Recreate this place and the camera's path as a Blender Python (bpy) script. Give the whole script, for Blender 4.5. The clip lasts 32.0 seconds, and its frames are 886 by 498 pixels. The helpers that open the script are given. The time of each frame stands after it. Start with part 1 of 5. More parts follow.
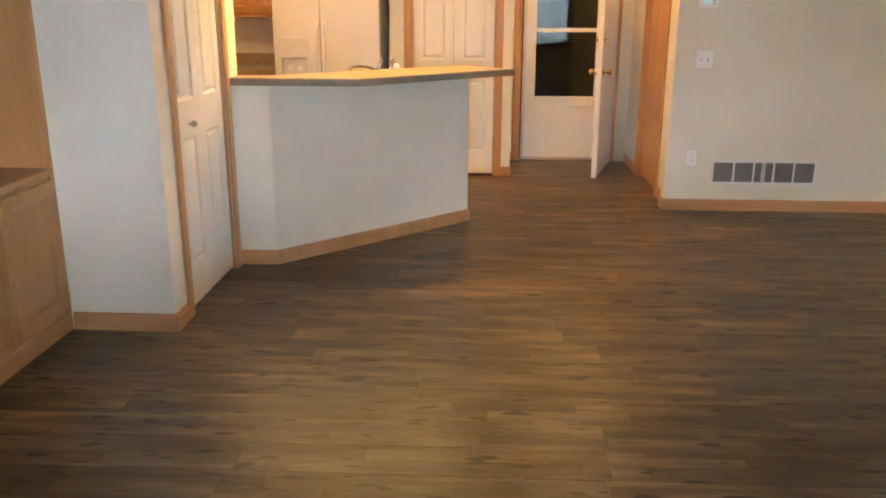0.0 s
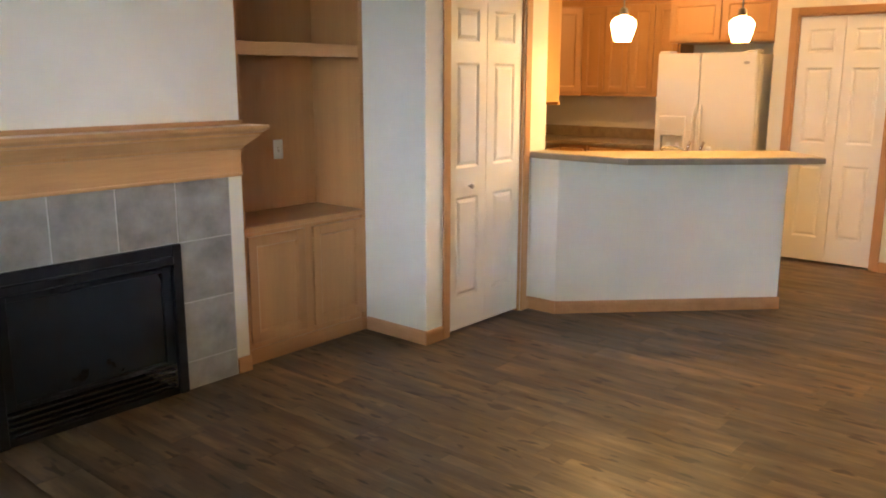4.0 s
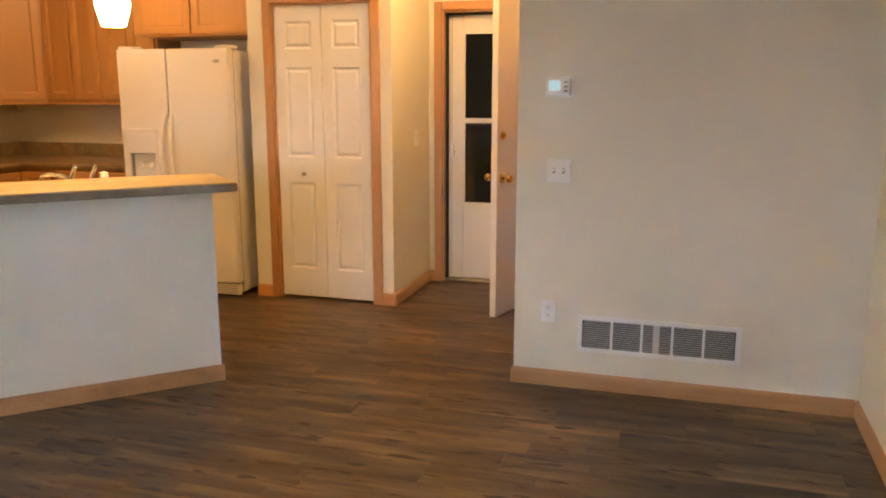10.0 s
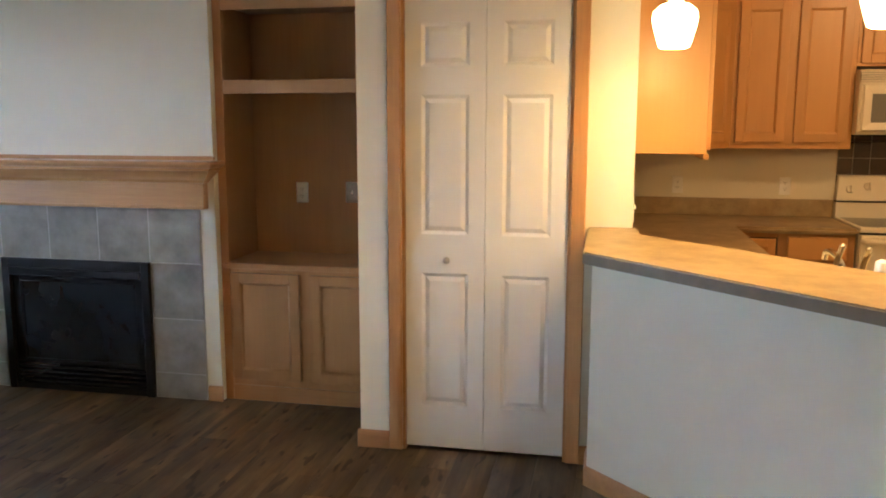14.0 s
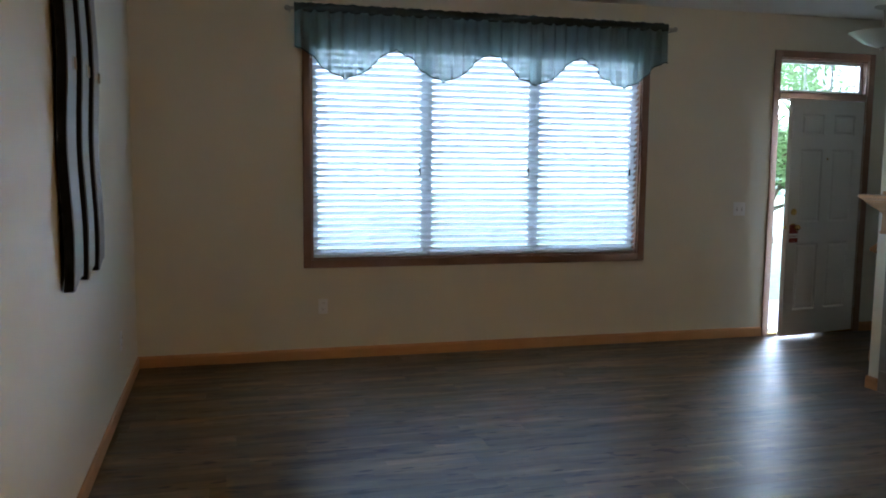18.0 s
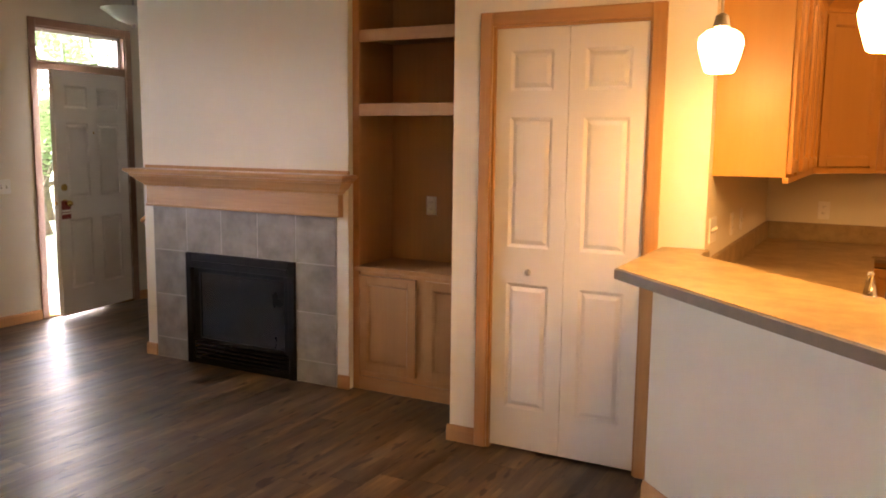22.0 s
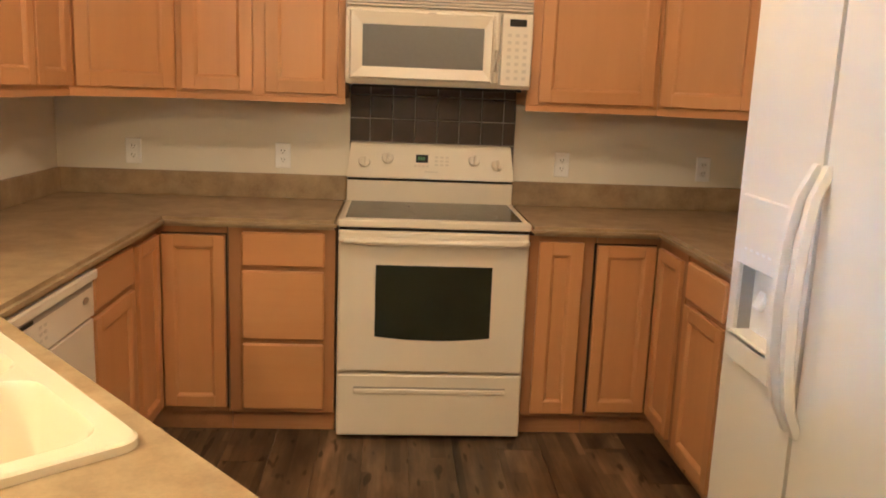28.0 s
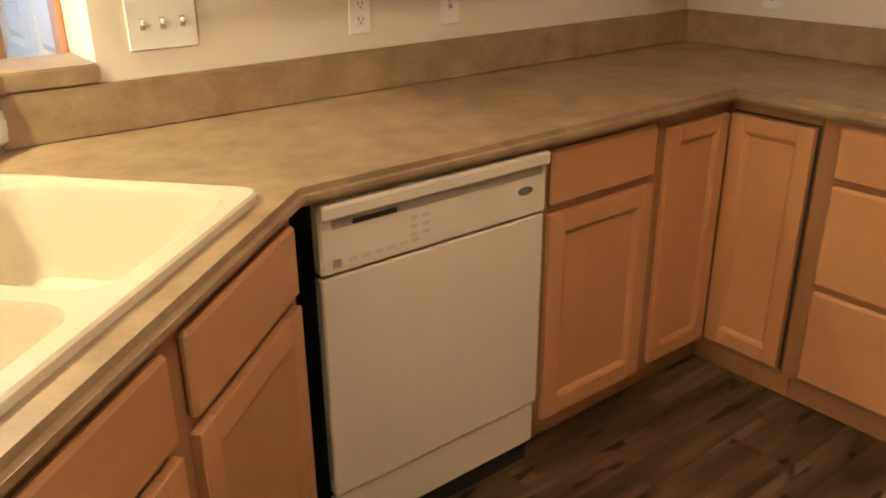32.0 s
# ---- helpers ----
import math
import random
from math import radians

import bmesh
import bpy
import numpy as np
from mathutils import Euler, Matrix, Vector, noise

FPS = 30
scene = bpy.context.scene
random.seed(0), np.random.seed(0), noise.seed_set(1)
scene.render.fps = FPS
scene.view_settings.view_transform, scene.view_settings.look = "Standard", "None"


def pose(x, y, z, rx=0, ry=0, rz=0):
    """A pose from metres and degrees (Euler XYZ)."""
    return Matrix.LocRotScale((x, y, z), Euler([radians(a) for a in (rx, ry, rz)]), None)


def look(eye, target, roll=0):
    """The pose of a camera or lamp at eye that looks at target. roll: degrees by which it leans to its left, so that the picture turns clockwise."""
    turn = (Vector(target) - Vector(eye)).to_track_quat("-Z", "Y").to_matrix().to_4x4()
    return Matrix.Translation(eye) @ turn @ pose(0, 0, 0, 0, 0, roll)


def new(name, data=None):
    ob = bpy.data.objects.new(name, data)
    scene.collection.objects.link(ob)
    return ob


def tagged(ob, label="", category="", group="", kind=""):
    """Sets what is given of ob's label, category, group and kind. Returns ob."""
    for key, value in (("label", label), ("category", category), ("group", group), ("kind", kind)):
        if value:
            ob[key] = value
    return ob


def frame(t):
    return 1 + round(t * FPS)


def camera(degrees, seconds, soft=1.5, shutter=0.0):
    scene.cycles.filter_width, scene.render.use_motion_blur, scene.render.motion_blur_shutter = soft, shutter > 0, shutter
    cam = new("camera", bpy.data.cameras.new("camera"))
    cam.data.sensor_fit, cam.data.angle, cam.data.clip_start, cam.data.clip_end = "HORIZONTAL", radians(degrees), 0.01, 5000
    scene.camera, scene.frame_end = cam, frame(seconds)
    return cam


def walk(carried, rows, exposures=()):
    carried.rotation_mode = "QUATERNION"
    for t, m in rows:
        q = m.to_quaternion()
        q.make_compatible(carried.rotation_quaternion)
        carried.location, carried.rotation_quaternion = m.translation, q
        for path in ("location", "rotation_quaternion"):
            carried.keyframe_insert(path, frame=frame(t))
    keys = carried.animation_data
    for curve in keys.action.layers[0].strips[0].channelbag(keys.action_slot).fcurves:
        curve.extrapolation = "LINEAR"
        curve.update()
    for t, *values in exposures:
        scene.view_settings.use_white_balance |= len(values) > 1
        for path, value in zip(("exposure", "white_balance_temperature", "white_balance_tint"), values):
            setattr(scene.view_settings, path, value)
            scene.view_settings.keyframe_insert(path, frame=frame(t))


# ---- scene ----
cam = camera(56.83, 32.0, soft=1.9)
ROWS = [
    (0.0, 0.218, 0.114, 1.428, 2.69, -16.36, -0.22),
    (0.5, 0.437, -0.011, 1.429, 15.89, -16.19, -0.46),
    (1.0, 0.598, 0.044, 1.405, 26.07, -16.64, -1.10),
    (1.5, 0.873, 0.110, 1.421, 37.04, -16.35, -0.89),
    (2.0, 1.158, 0.114, 1.441, 46.37, -14.27, -0.91),
    (2.5, 1.326, 0.065, 1.461, 49.85, -11.70, -0.50),
    (4.5, 2.009, 0.183, 1.549, 31.13, -11.66, -0.36),
    (5.0, 2.087, 0.260, 1.513, 19.42, -10.86, -0.64),
    (5.5, 2.109, 0.356, 1.525, 10.57, -11.12, 0.11),
    (6.0, 2.100, 0.396, 1.529, 5.35, -11.62, 0.68),
    (6.5, 2.147, 0.435, 1.527, 3.87, -11.44, 0.43),
    (7.0, 2.230, 0.525, 1.519, 3.98, -10.41, -0.23),
    (7.5, 2.266, 0.649, 1.552, 3.37, -8.32, 0.05),
    (8.0, 2.252, 0.917, 1.528, 0.95, -8.57, 0.23),
    (8.5, 2.279, 1.198, 1.490, 0.48, -11.38, -0.43),
    (9.0, 2.348, 1.492, 1.511, 4.62, -12.00, -1.03),
    (9.5, 2.346, 1.853, 1.505, 9.74, -11.75, 0.34),
    (10.0, 2.417, 2.177, 1.492, 17.15, -11.25, 0.01),
    (10.5, 2.475, 2.534, 1.491, 28.84, -10.79, -1.50),
    (11.0, 2.440, 2.881, 1.483, 38.83, -9.70, -0.42),
    (11.5, 2.442, 3.213, 1.473, 48.97, -9.43, 0.58),
    (12.0, 2.444, 3.526, 1.483, 60.21, -10.53, -0.53),
    (12.5, 2.378, 3.816, 1.470, 70.44, -9.86, 0.26),
    (13.0, 2.355, 4.130, 1.486, 84.98, -8.80, -0.55),
    (13.5, 2.349, 4.421, 1.496, 93.33, -8.93, -0.46),
    (15.5, 2.427, 5.204, 1.494, 130.76, -8.10, -0.24),
    (16.0, 2.571, 5.307, 1.504, 140.00, -8.83, -0.36),
    (16.5, 2.610, 5.339, 1.503, 151.79, -8.34, -1.32),
    (17.0, 2.572, 5.427, 1.470, 160.71, -7.15, -1.22),
    (17.5, 2.585, 5.428, 1.496, 163.59, -6.62, -0.92),
    (18.0, 2.571, 5.430, 1.494, 165.08, -6.16, -0.57),
    (18.5, 2.578, 5.420, 1.508, 165.28, -6.15, -0.50),
    (19.0, 2.589, 5.415, 1.499, 164.20, -6.29, -0.28),
    (19.5, 2.627, 5.349, 1.516, 160.06, -6.66, -0.29),
    (20.0, 2.673, 5.309, 1.510, 154.18, -6.64, -0.46),
    (20.5, 2.645, 5.295, 1.491, 145.55, -7.06, -0.68),
    (21.0, 2.584, 5.329, 1.522, 134.90, -8.03, -0.53),
    (21.5, 2.534, 5.362, 1.516, 124.75, -7.77, -0.76),
    (22.0, 2.400, 5.401, 1.504, 117.98, -7.50, -0.67),
    (22.5, 2.287, 5.464, 1.484, 113.26, -7.76, -0.79),
    (23.0, 2.205, 5.567, 1.460, 106.04, -8.37, -0.48),
    (23.5, 2.192, 5.625, 1.466, 97.74, -8.66, -1.09),
    (24.0, 2.143, 5.646, 1.462, 91.69, -8.87, -1.06),
    (24.5, 2.099, 5.661, 1.465, 88.08, -9.37, -0.28),
    (25.0, 1.928, 5.612, 1.444, 84.74, -9.78, 0.57),
    (25.5, 1.679, 5.577, 1.442, 78.00, -10.47, 1.03),
    (27.5, 0.709, 6.156, 1.429, 83.85, -10.83, -1.66),
    (28.0, 0.519, 6.282, 1.426, 86.74, -11.06, -2.20),
    (28.5, 0.283, 6.344, 1.422, 87.38, -11.63, -1.42),
    (29.0, 0.115, 6.398, 1.442, 88.74, -10.82, -1.36),
    (29.5, -0.075, 6.497, 1.466, 91.52, -8.25, -1.81),
    (30.0, -0.254, 6.514, 1.428, 99.73, -9.91, -2.32),
    (30.5, -0.410, 6.486, 1.411, 114.03, -14.09, -1.69),
    (31.0, -0.509, 6.537, 1.369, 130.38, -17.99, -1.63),
    (31.5, -0.591, 6.616, 1.364, 140.58, -21.71, -0.96),
    (32.0, -0.633, 6.651, 1.365, 141.48, -22.60, 0.45),
]
EXPOSURES = [
    (0.0, 0.06, 6850, 14), (1.0, 0.32, 7200, 14), (1.5, 0.55, 6600, 12), (2.0, 0.60, 6050, 9), (2.5, 0.44, 6050, 9), (5.0, 0.02, 7000, 15), (6.0, 0.12, 6400, 10), (9.0, 0.05, 7000, 15), (11.0, -0.17, 6750, 13), (12.0, -0.20, 7000, 13), (13.0, -0.13, 6350, 9),
    (15.5, -0.28, 5950, 9), (16.2, -0.42, 5750, 9), (17.0, -1.08, 5700, 8), (18.0, -1.03, 5900, 8), (19.0, -1.03, 6200, 11), (20.0, -0.62, 6700, 16), (21.0, -0.25, 8600, 28), (22.0, -0.12, 8600, 30), (23.0, -0.50, 8200, 28),
    (24.0, -0.26, 6550, 18), (25.0, -0.28, 6450, 17), (25.5, -0.07, 6000, 14), (28.0, 0.27, 4450, 6), (30.0, 0.52, 4500, 8), (31.0, 0.32, 4400, 5), (32.0, 0.22, 4350, 3),
]
walk(cam, [(t, pose(x, y, z, 90 + pitch, roll, yaw)) for t, x, y, z, yaw, pitch, roll in ROWS], EXPOSURES)

# ---- world, sun and large lights ----
world = bpy.data.worlds.new("sky")
scene.world = world
world.use_nodes = True
wn = world.node_tree
sky = wn.nodes.new("ShaderNodeTexSky")
sky.sky_type, sky.sun_disc = "NISHITA", False
sky.sun_elevation, sky.sun_rotation = radians(58), radians(43)
wn.links.new(sky.outputs[0], wn.nodes["Background"].inputs[0])
wn.nodes["Background"].inputs[1].default_value = 0.15


def lamp(name, kind, m, energy, color, **more):
    data = bpy.data.lights.new(name, kind)
    data.energy, data.color = energy, color
    for key, value in more.items():
        if key == "angle":
            data.angle = value
        elif key == "size":
            data.size = value
        elif key == "size_y":
            data.shape, data.size_y = "RECTANGLE", value
        elif key == "radius":
            data.shadow_soft_size = value
    ob = new(name, data)
    ob.matrix_world = m
    return ob


WARM = (1.0, 0.565, 0.205)
lamp("sun", "SUN", look((3.0, 3.2, 7.0), (0, 0, 0)), 4.5, (1.0, 0.95, 0.88), angle=radians(0.6))
P1, P2 = (-0.676, 4.874), (-0.133, 5.396)
for px, py in (P1, P2):
    lamp("pendant_bulb", "POINT", pose(px, py, 1.772), 36, (1.0, 0.63, 0.23), radius=0.028)
lamp("kitchen_bulb", "POINT", pose(-1.5, 6.45, 2.45), 38, (1.0, 0.585, 0.25), radius=0.11)
lamp("hall_bulb", "POINT", pose(1.05, 7.0, 2.55), 46, WARM, radius=0.10)


# ---- materials ----
def node_mat(name):
    m = bpy.data.materials.new(name)
    m.use_nodes = True
    return m, m.node_tree, m.node_tree.nodes["Principled BSDF"]


def link(tree, a, b):
    tree.links.new(a, b)


def noise_node(tree, vec, scale, detail=4.0, rough=0.55, dims="3D", w=None):
    n = tree.nodes.new("ShaderNodeTexNoise")
    n.noise_dimensions = dims
    n.inputs["Scale"].default_value = scale
    n.inputs["Detail"].default_value = detail
    n.inputs["Roughness"].default_value = rough
    link(tree, vec, n.inputs["Vector"])
    if w is not None:
        link(tree, w, n.inputs["W"])
    return n.outputs["Fac"]


def ramp(tree, fac, stops):
    r = tree.nodes.new("ShaderNodeValToRGB")
    els = r.color_ramp.elements
    while len(els) < len(stops):
        els.new(0.5)
    for e, (p, c) in zip(els, stops):
        e.position, e.color = p, (*c, 1)
    link(tree, fac, r.inputs[0])
    return r.outputs[0]


def mixed(tree, fac, a, b, mode="MIX"):
    n = tree.nodes.new("ShaderNodeMix")
    n.data_type, n.blend_type = "RGBA", mode
    if isinstance(fac, float):
        n.inputs[0].default_value = fac
    else:
        link(tree, fac, n.inputs[0])
    for s, v in ((6, a), (7, b)):
        if isinstance(v, tuple):
            n.inputs[s].default_value = (*v, 1)
        else:
            link(tree, v, n.inputs[s])
    return n.outputs[2]


def mapped(tree, scale, kind="Object"):
    co = tree.nodes.new("ShaderNodeTexCoord")
    mp = tree.nodes.new("ShaderNodeMapping")
    mp.inputs["Scale"].default_value = scale
    link(tree, co.outputs[kind], mp.inputs["Vector"])
    return mp.outputs[0]


def bumped(tree, bsdf, fac, strength, dist=0.002):
    b = tree.nodes.new("ShaderNodeBump")
    b.inputs["Strength"].default_value, b.inputs["Distance"].default_value = strength, dist
    link(tree, fac, b.inputs["Height"])
    link(tree, b.outputs[0], bsdf.inputs["Normal"])


def tone(c, k):
    return tuple(max(0.0, min(1.0, v * k)) for v in c)


def mat(name, col, rough=0.5, var=0.12, scale=6.0, metal=0.0, bump=0.0, bscale=120.0, coat=0.0, spec=0.5):
    m, t, b = node_mat(name)
    v = mapped(t, (1, 1, 1))
    f = noise_node(t, v, scale)
    link(t, ramp(t, f, [(0.3, tone(col, 1 - var)), (0.7, tone(col, 1 + var))]), b.inputs["Base Color"])
    b.inputs["Roughness"].default_value, b.inputs["Metallic"].default_value = rough, metal
    b.inputs["Coat Weight"].default_value = coat
    b.inputs["Specular IOR Level"].default_value = spec
    if bump:
        bumped(t, b, noise_node(t, v, bscale, 2.0), bump)
    return m


def wood(name, col, grain="z", rough=0.38, var=0.16, fine=45.0, soft=0.88):
    m, t, b = node_mat(name)
    s = {"x": (0.06, 1, 1), "y": (1, 0.06, 1), "z": (1, 1, 0.06)}[grain]
    v = mapped(t, s)
    oi = t.nodes.new("ShaderNodeObjectInfo")
    w = t.nodes.new("ShaderNodeMath")
    w.operation = "MULTIPLY"
    w.inputs[1].default_value = 40.0
    link(t, oi.outputs["Random"], w.inputs[0])
    big = noise_node(t, v, fine * 0.22, 3.0, 0.5, "4D", w.outputs[0])
    small = noise_node(t, v, fine * 2.2, 5.0, 0.6, "4D", w.outputs[0])
    c1 = ramp(t, big, [(0.32, tone(col, 1 - var)), (0.68, tone(col, 1 + var))])
    c2 = ramp(t, small, [(0.35, (soft, soft - 0.03, soft - 0.07)), (0.6, (1, 1, 1))])
    c3 = mixed(t, 0.7, c1, c2, "MULTIPLY")
    r = ramp(t, oi.outputs["Random"], [(0.0, (0.90, 0.90, 0.90)), (1.0, (1.04, 1.03, 1.02))])
    link(t, mixed(t, 1.0, c3, r, "MULTIPLY"), b.inputs["Base Color"])
    b.inputs["Roughness"].default_value = rough
    bumped(t, b, small, 0.12, 0.001)
    return m


def plank_mat():
    m, t, b = node_mat("floor_plank_vinyl")
    oi = t.nodes.new("ShaderNodeObjectInfo")
    w = t.nodes.new("ShaderNodeMath")
    w.operation = "MULTIPLY"
    w.inputs[1].default_value = 60.0
    link(t, oi.outputs["Random"], w.inputs[0])
    wv = w.outputs[0]
    co = t.nodes.new("ShaderNodeTexCoord")
    sh = t.nodes.new("ShaderNodeCombineXYZ")
    link(t, wv, sh.inputs[0])
    ad = t.nodes.new("ShaderNodeVectorMath")
    link(t, co.outputs["Object"], ad.inputs[0])
    link(t, sh.outputs[0], ad.inputs[1])
    br = t.nodes.new("ShaderNodeTexBrick")
    br.offset, br.offset_frequency = 0.37, 2
    for key, v in (("Scale", 1.0), ("Mortar Size", 0.0), ("Bias", 0.0), ("Brick Width", 0.52), ("Row Height", 0.06)):
        br.inputs[key].default_value = v
    br.inputs["Color1"].default_value, br.inputs["Color2"].default_value = (0.52, 0.51, 0.50, 1), (1.42, 1.39, 1.34, 1)
    link(t, ad.outputs[0], br.inputs["Vector"])
    big = noise_node(t, mapped(t, (0.22, 1, 1)), 9.0, 4.0, 0.6, "4D", wv)
    small = noise_node(t, mapped(t, (0.06, 1, 1)), 55.0, 5.0, 0.65, "4D", wv)
    streak = noise_node(t, mapped(t, (0.09, 1, 1)), 20.0, 3.0, 0.5, "4D", wv)
    knot = noise_node(t, mapped(t, (0.27, 1, 1)), 26.0, 1.0, 0.4, "4D", wv)
    c = ramp(t, big, [(0.28, (0.036, 0.0225, 0.012)), (0.5, (0.100, 0.0645, 0.034)), (0.71, (0.20, 0.135, 0.075))])
    c = mixed(t, 0.75, c, br.outputs["Color"], "MULTIPLY")
    c = mixed(t, 0.4, c, ramp(t, small, [(0.36, (0.58, 0.53, 0.49)), (0.60, (1.10, 1.09, 1.07))]), "MULTIPLY")
    c = mixed(t, 0.6, c, ramp(t, streak, [(0.32, (0.42, 0.37, 0.34)), (0.47, (0.95, 0.95, 0.95)), (0.54, (1, 1, 1)), (0.68, (1.4, 1.37, 1.32))]), "MULTIPLY")
    c = mixed(t, 0.95, c, ramp(t, knot, [(0.315, (0.16, 0.10, 0.07)), (0.37, (1, 1, 1))]), "MULTIPLY")
    r = ramp(t, oi.outputs["Random"], [(0.0, (0.74, 0.74, 0.75)), (1.0, (1.16, 1.13, 1.10))])
    link(t, mixed(t, 1.0, c, r, "MULTIPLY"), b.inputs["Base Color"])
    rr = t.nodes.new("ShaderNodeMapRange")
    rr.inputs[1].default_value, rr.inputs[2].default_value = 0.3, 0.7
    rr.inputs[3].default_value, rr.inputs[4].default_value = 0.30, 0.48
    link(t, streak, rr.inputs[0])
    link(t, rr.outputs[0], b.inputs["Roughness"])
    b.inputs["Specular IOR Level"].default_value = 0.31
    bumped(t, b, streak, 0.25, 0.002)
    return m


def laminate_mat():
    m, t, b = node_mat("speckled_laminate")
    v = mapped(t, (1, 1, 1))
    f1 = noise_node(t, v, 9.0, 5.0, 0.65)
    f2 = noise_node(t, v, 130.0, 3.0, 0.7)
    c = ramp(t, f1, [(0.28, (0.225, 0.155, 0.080)), (0.5, (0.320, 0.232, 0.121)), (0.72, (0.41, 0.306, 0.166))])
    c = mixed(t, 0.3, c, ramp(t, f2, [(0.32, (0.72, 0.70, 0.68)), (0.6, (1.06, 1.05, 1.04))]), "MULTIPLY")
    link(t, c, b.inputs["Base Color"])
    b.inputs["Roughness"].default_value = 0.40
    bumped(t, b, f2, 0.06, 0.001)
    return m


def stone_tile_mat(name, lo, hi, rough):
    m, t, b = node_mat(name)
    oi = t.nodes.new("ShaderNodeObjectInfo")
    w = t.nodes.new("ShaderNodeMath")
    w.operation = "MULTIPLY"
    w.inputs[1].default_value = 30.0
    link(t, oi.outputs["Random"], w.inputs[0])
    v = mapped(t, (1, 1, 1))
    f = noise_node(t, v, 8.0, 5.0, 0.6, "4D", w.outputs[0])
    c = ramp(t, f, [(0.3, lo), (0.7, hi)])
    r = ramp(t, oi.outputs["Random"], [(0.0, (0.88, 0.88, 0.88)), (1.0, (1.1, 1.1, 1.1))])
    link(t, mixed(t, 1.0, c, r, "MULTIPLY"), b.inputs["Base Color"])
    b.inputs["Roughness"].default_value = rough
    bumped(t, b, f, 0.1, 0.002)
    return m


def glow_mat(name, col, strength):
    m, t, b = node_mat(name)
    b.inputs["Base Color"].default_value = (*tone(col, 0.9), 1)
    b.inputs["Emission Color"].default_value = (*col, 1)
    b.inputs["Emission Strength"].default_value = strength
    return m


def glass_mat(name, col=(1, 1, 1), rough=0.0):
    m, t, b = node_mat(name)
    b.inputs["Base Color"].default_value = (*col, 1)
    b.inputs["Transmission Weight"].default_value = 1.0
    b.inputs["Roughness"].default_value = rough
    b.inputs["IOR"].default_value = 1.45
    return m


def sheer_mat():
    m, t, b = node_mat("sheer_green_fabric")
    v = mapped(t, (1, 1, 1))
    f = noise_node(t, v, 260.0, 2.0)
    link(t, ramp(t, f, [(0.3, (0.13, 0.19, 0.19)), (0.7, (0.21, 0.28, 0.28))]), b.inputs["Base Color"])
    b.inputs["Roughness"].default_value = 0.8
    b.inputs["Alpha"].default_value = 0.90
    tr, mx = t.nodes.new("ShaderNodeBsdfTranslucent"), t.nodes.new("ShaderNodeMixShader")
    tr.inputs["Color"].default_value = (0.22, 0.29, 0.29, 1)
    mx.inputs[0].default_value = 0.5
    link(t, b.outputs[0], mx.inputs[1])
    link(t, tr.outputs[0], mx.inputs[2])
    link(t, mx.outputs[0], t.nodes["Material Output"].inputs[0])
    return m


def translucent_mat(name, col, var, scale, share):
    m, t, b = node_mat(name)
    f = noise_node(t, mapped(t, (1, 1, 1)), scale)
    c = ramp(t, f, [(0.3, tone(col, 1 - var)), (0.7, tone(col, 1 + var))])
    link(t, c, b.inputs["Base Color"])
    b.inputs["Roughness"].default_value = 0.5
    tr, mx = t.nodes.new("ShaderNodeBsdfTranslucent"), t.nodes.new("ShaderNodeMixShader")
    link(t, c, tr.inputs["Color"])
    mx.inputs[0].default_value = share
    link(t, b.outputs[0], mx.inputs[1])
    link(t, tr.outputs[0], mx.inputs[2])
    link(t, mx.outputs[0], t.nodes["Material Output"].inputs[0])
    return m


def backdrop_mat():
    m, t, b = node_mat("distant_trees_and_sky")
    v = mapped(t, (1, 1, 1))
    sep = t.nodes.new("ShaderNodeSeparateXYZ")
    link(t, v, sep.inputs[0])
    f = noise_node(t, v, 0.55, 6.0, 0.65)
    ad = t.nodes.new("ShaderNodeMath")
    ad.operation = "MULTIPLY_ADD"
    ad.inputs[1].default_value, ad.inputs[2].default_value = 5.0, -2.5
    link(t, f, ad.inputs[0])
    s2 = t.nodes.new("ShaderNodeMath")
    link(t, sep.outputs["Z"], s2.inputs[0])
    link(t, ad.outputs[0], s2.inputs[1])
    mr = t.nodes.new("ShaderNodeMapRange")
    mr.inputs[1].default_value, mr.inputs[2].default_value = 1.9, 3.4
    link(t, s2.outputs[0], mr.inputs[0])
    leaf = ramp(t, noise_node(t, v, 2.6, 6.0, 0.7), [(0.35, (0.012, 0.018, 0.018)), (0.50, (0.035, 0.05, 0.05)), (0.66, (0.16, 0.20, 0.23))])
    c = mixed(t, mr.outputs[0], leaf, (0.86, 1.02, 1.28))
    b.inputs["Base Color"].default_value = (0, 0, 0, 1)
    b.inputs["Roughness"].default_value = 1.0
    link(t, c, b.inputs["Emission Color"])
    b.inputs["Emission Strength"].default_value = 152.0
    return m


PAINT = mat("cream_wall_paint", (0.77, 0.728, 0.618), 0.75, 0.025, 1.5, bump=0.12, bscale=260.0, spec=0.3)
CEIL = mat("white_ceiling_paint", (0.78, 0.77, 0.74), 0.9, 0.03, 2.0, bump=0.5, bscale=90.0, spec=0.2)
WHITE = mat("white_door_paint", (0.78, 0.77, 0.74), 0.42, 0.02, 3.0, bump=0.05, bscale=200.0)
PLATE = mat("white_plastic", (0.87, 0.87, 0.855), 0.35, 0.02)
OAK_X, OAK_Y, OAK_Z = (wood("honey_oak_" + a, (0.48, 0.250, 0.098), a) for a in "xyz")
# darker copy of the oak: shade of the backlit south trims put into the colour
SHADEDOAK_X, SHADEDOAK_Z = (wood("backlit_shade_oak_" + a, (0.23, 0.125, 0.075), a) for a in "xz")
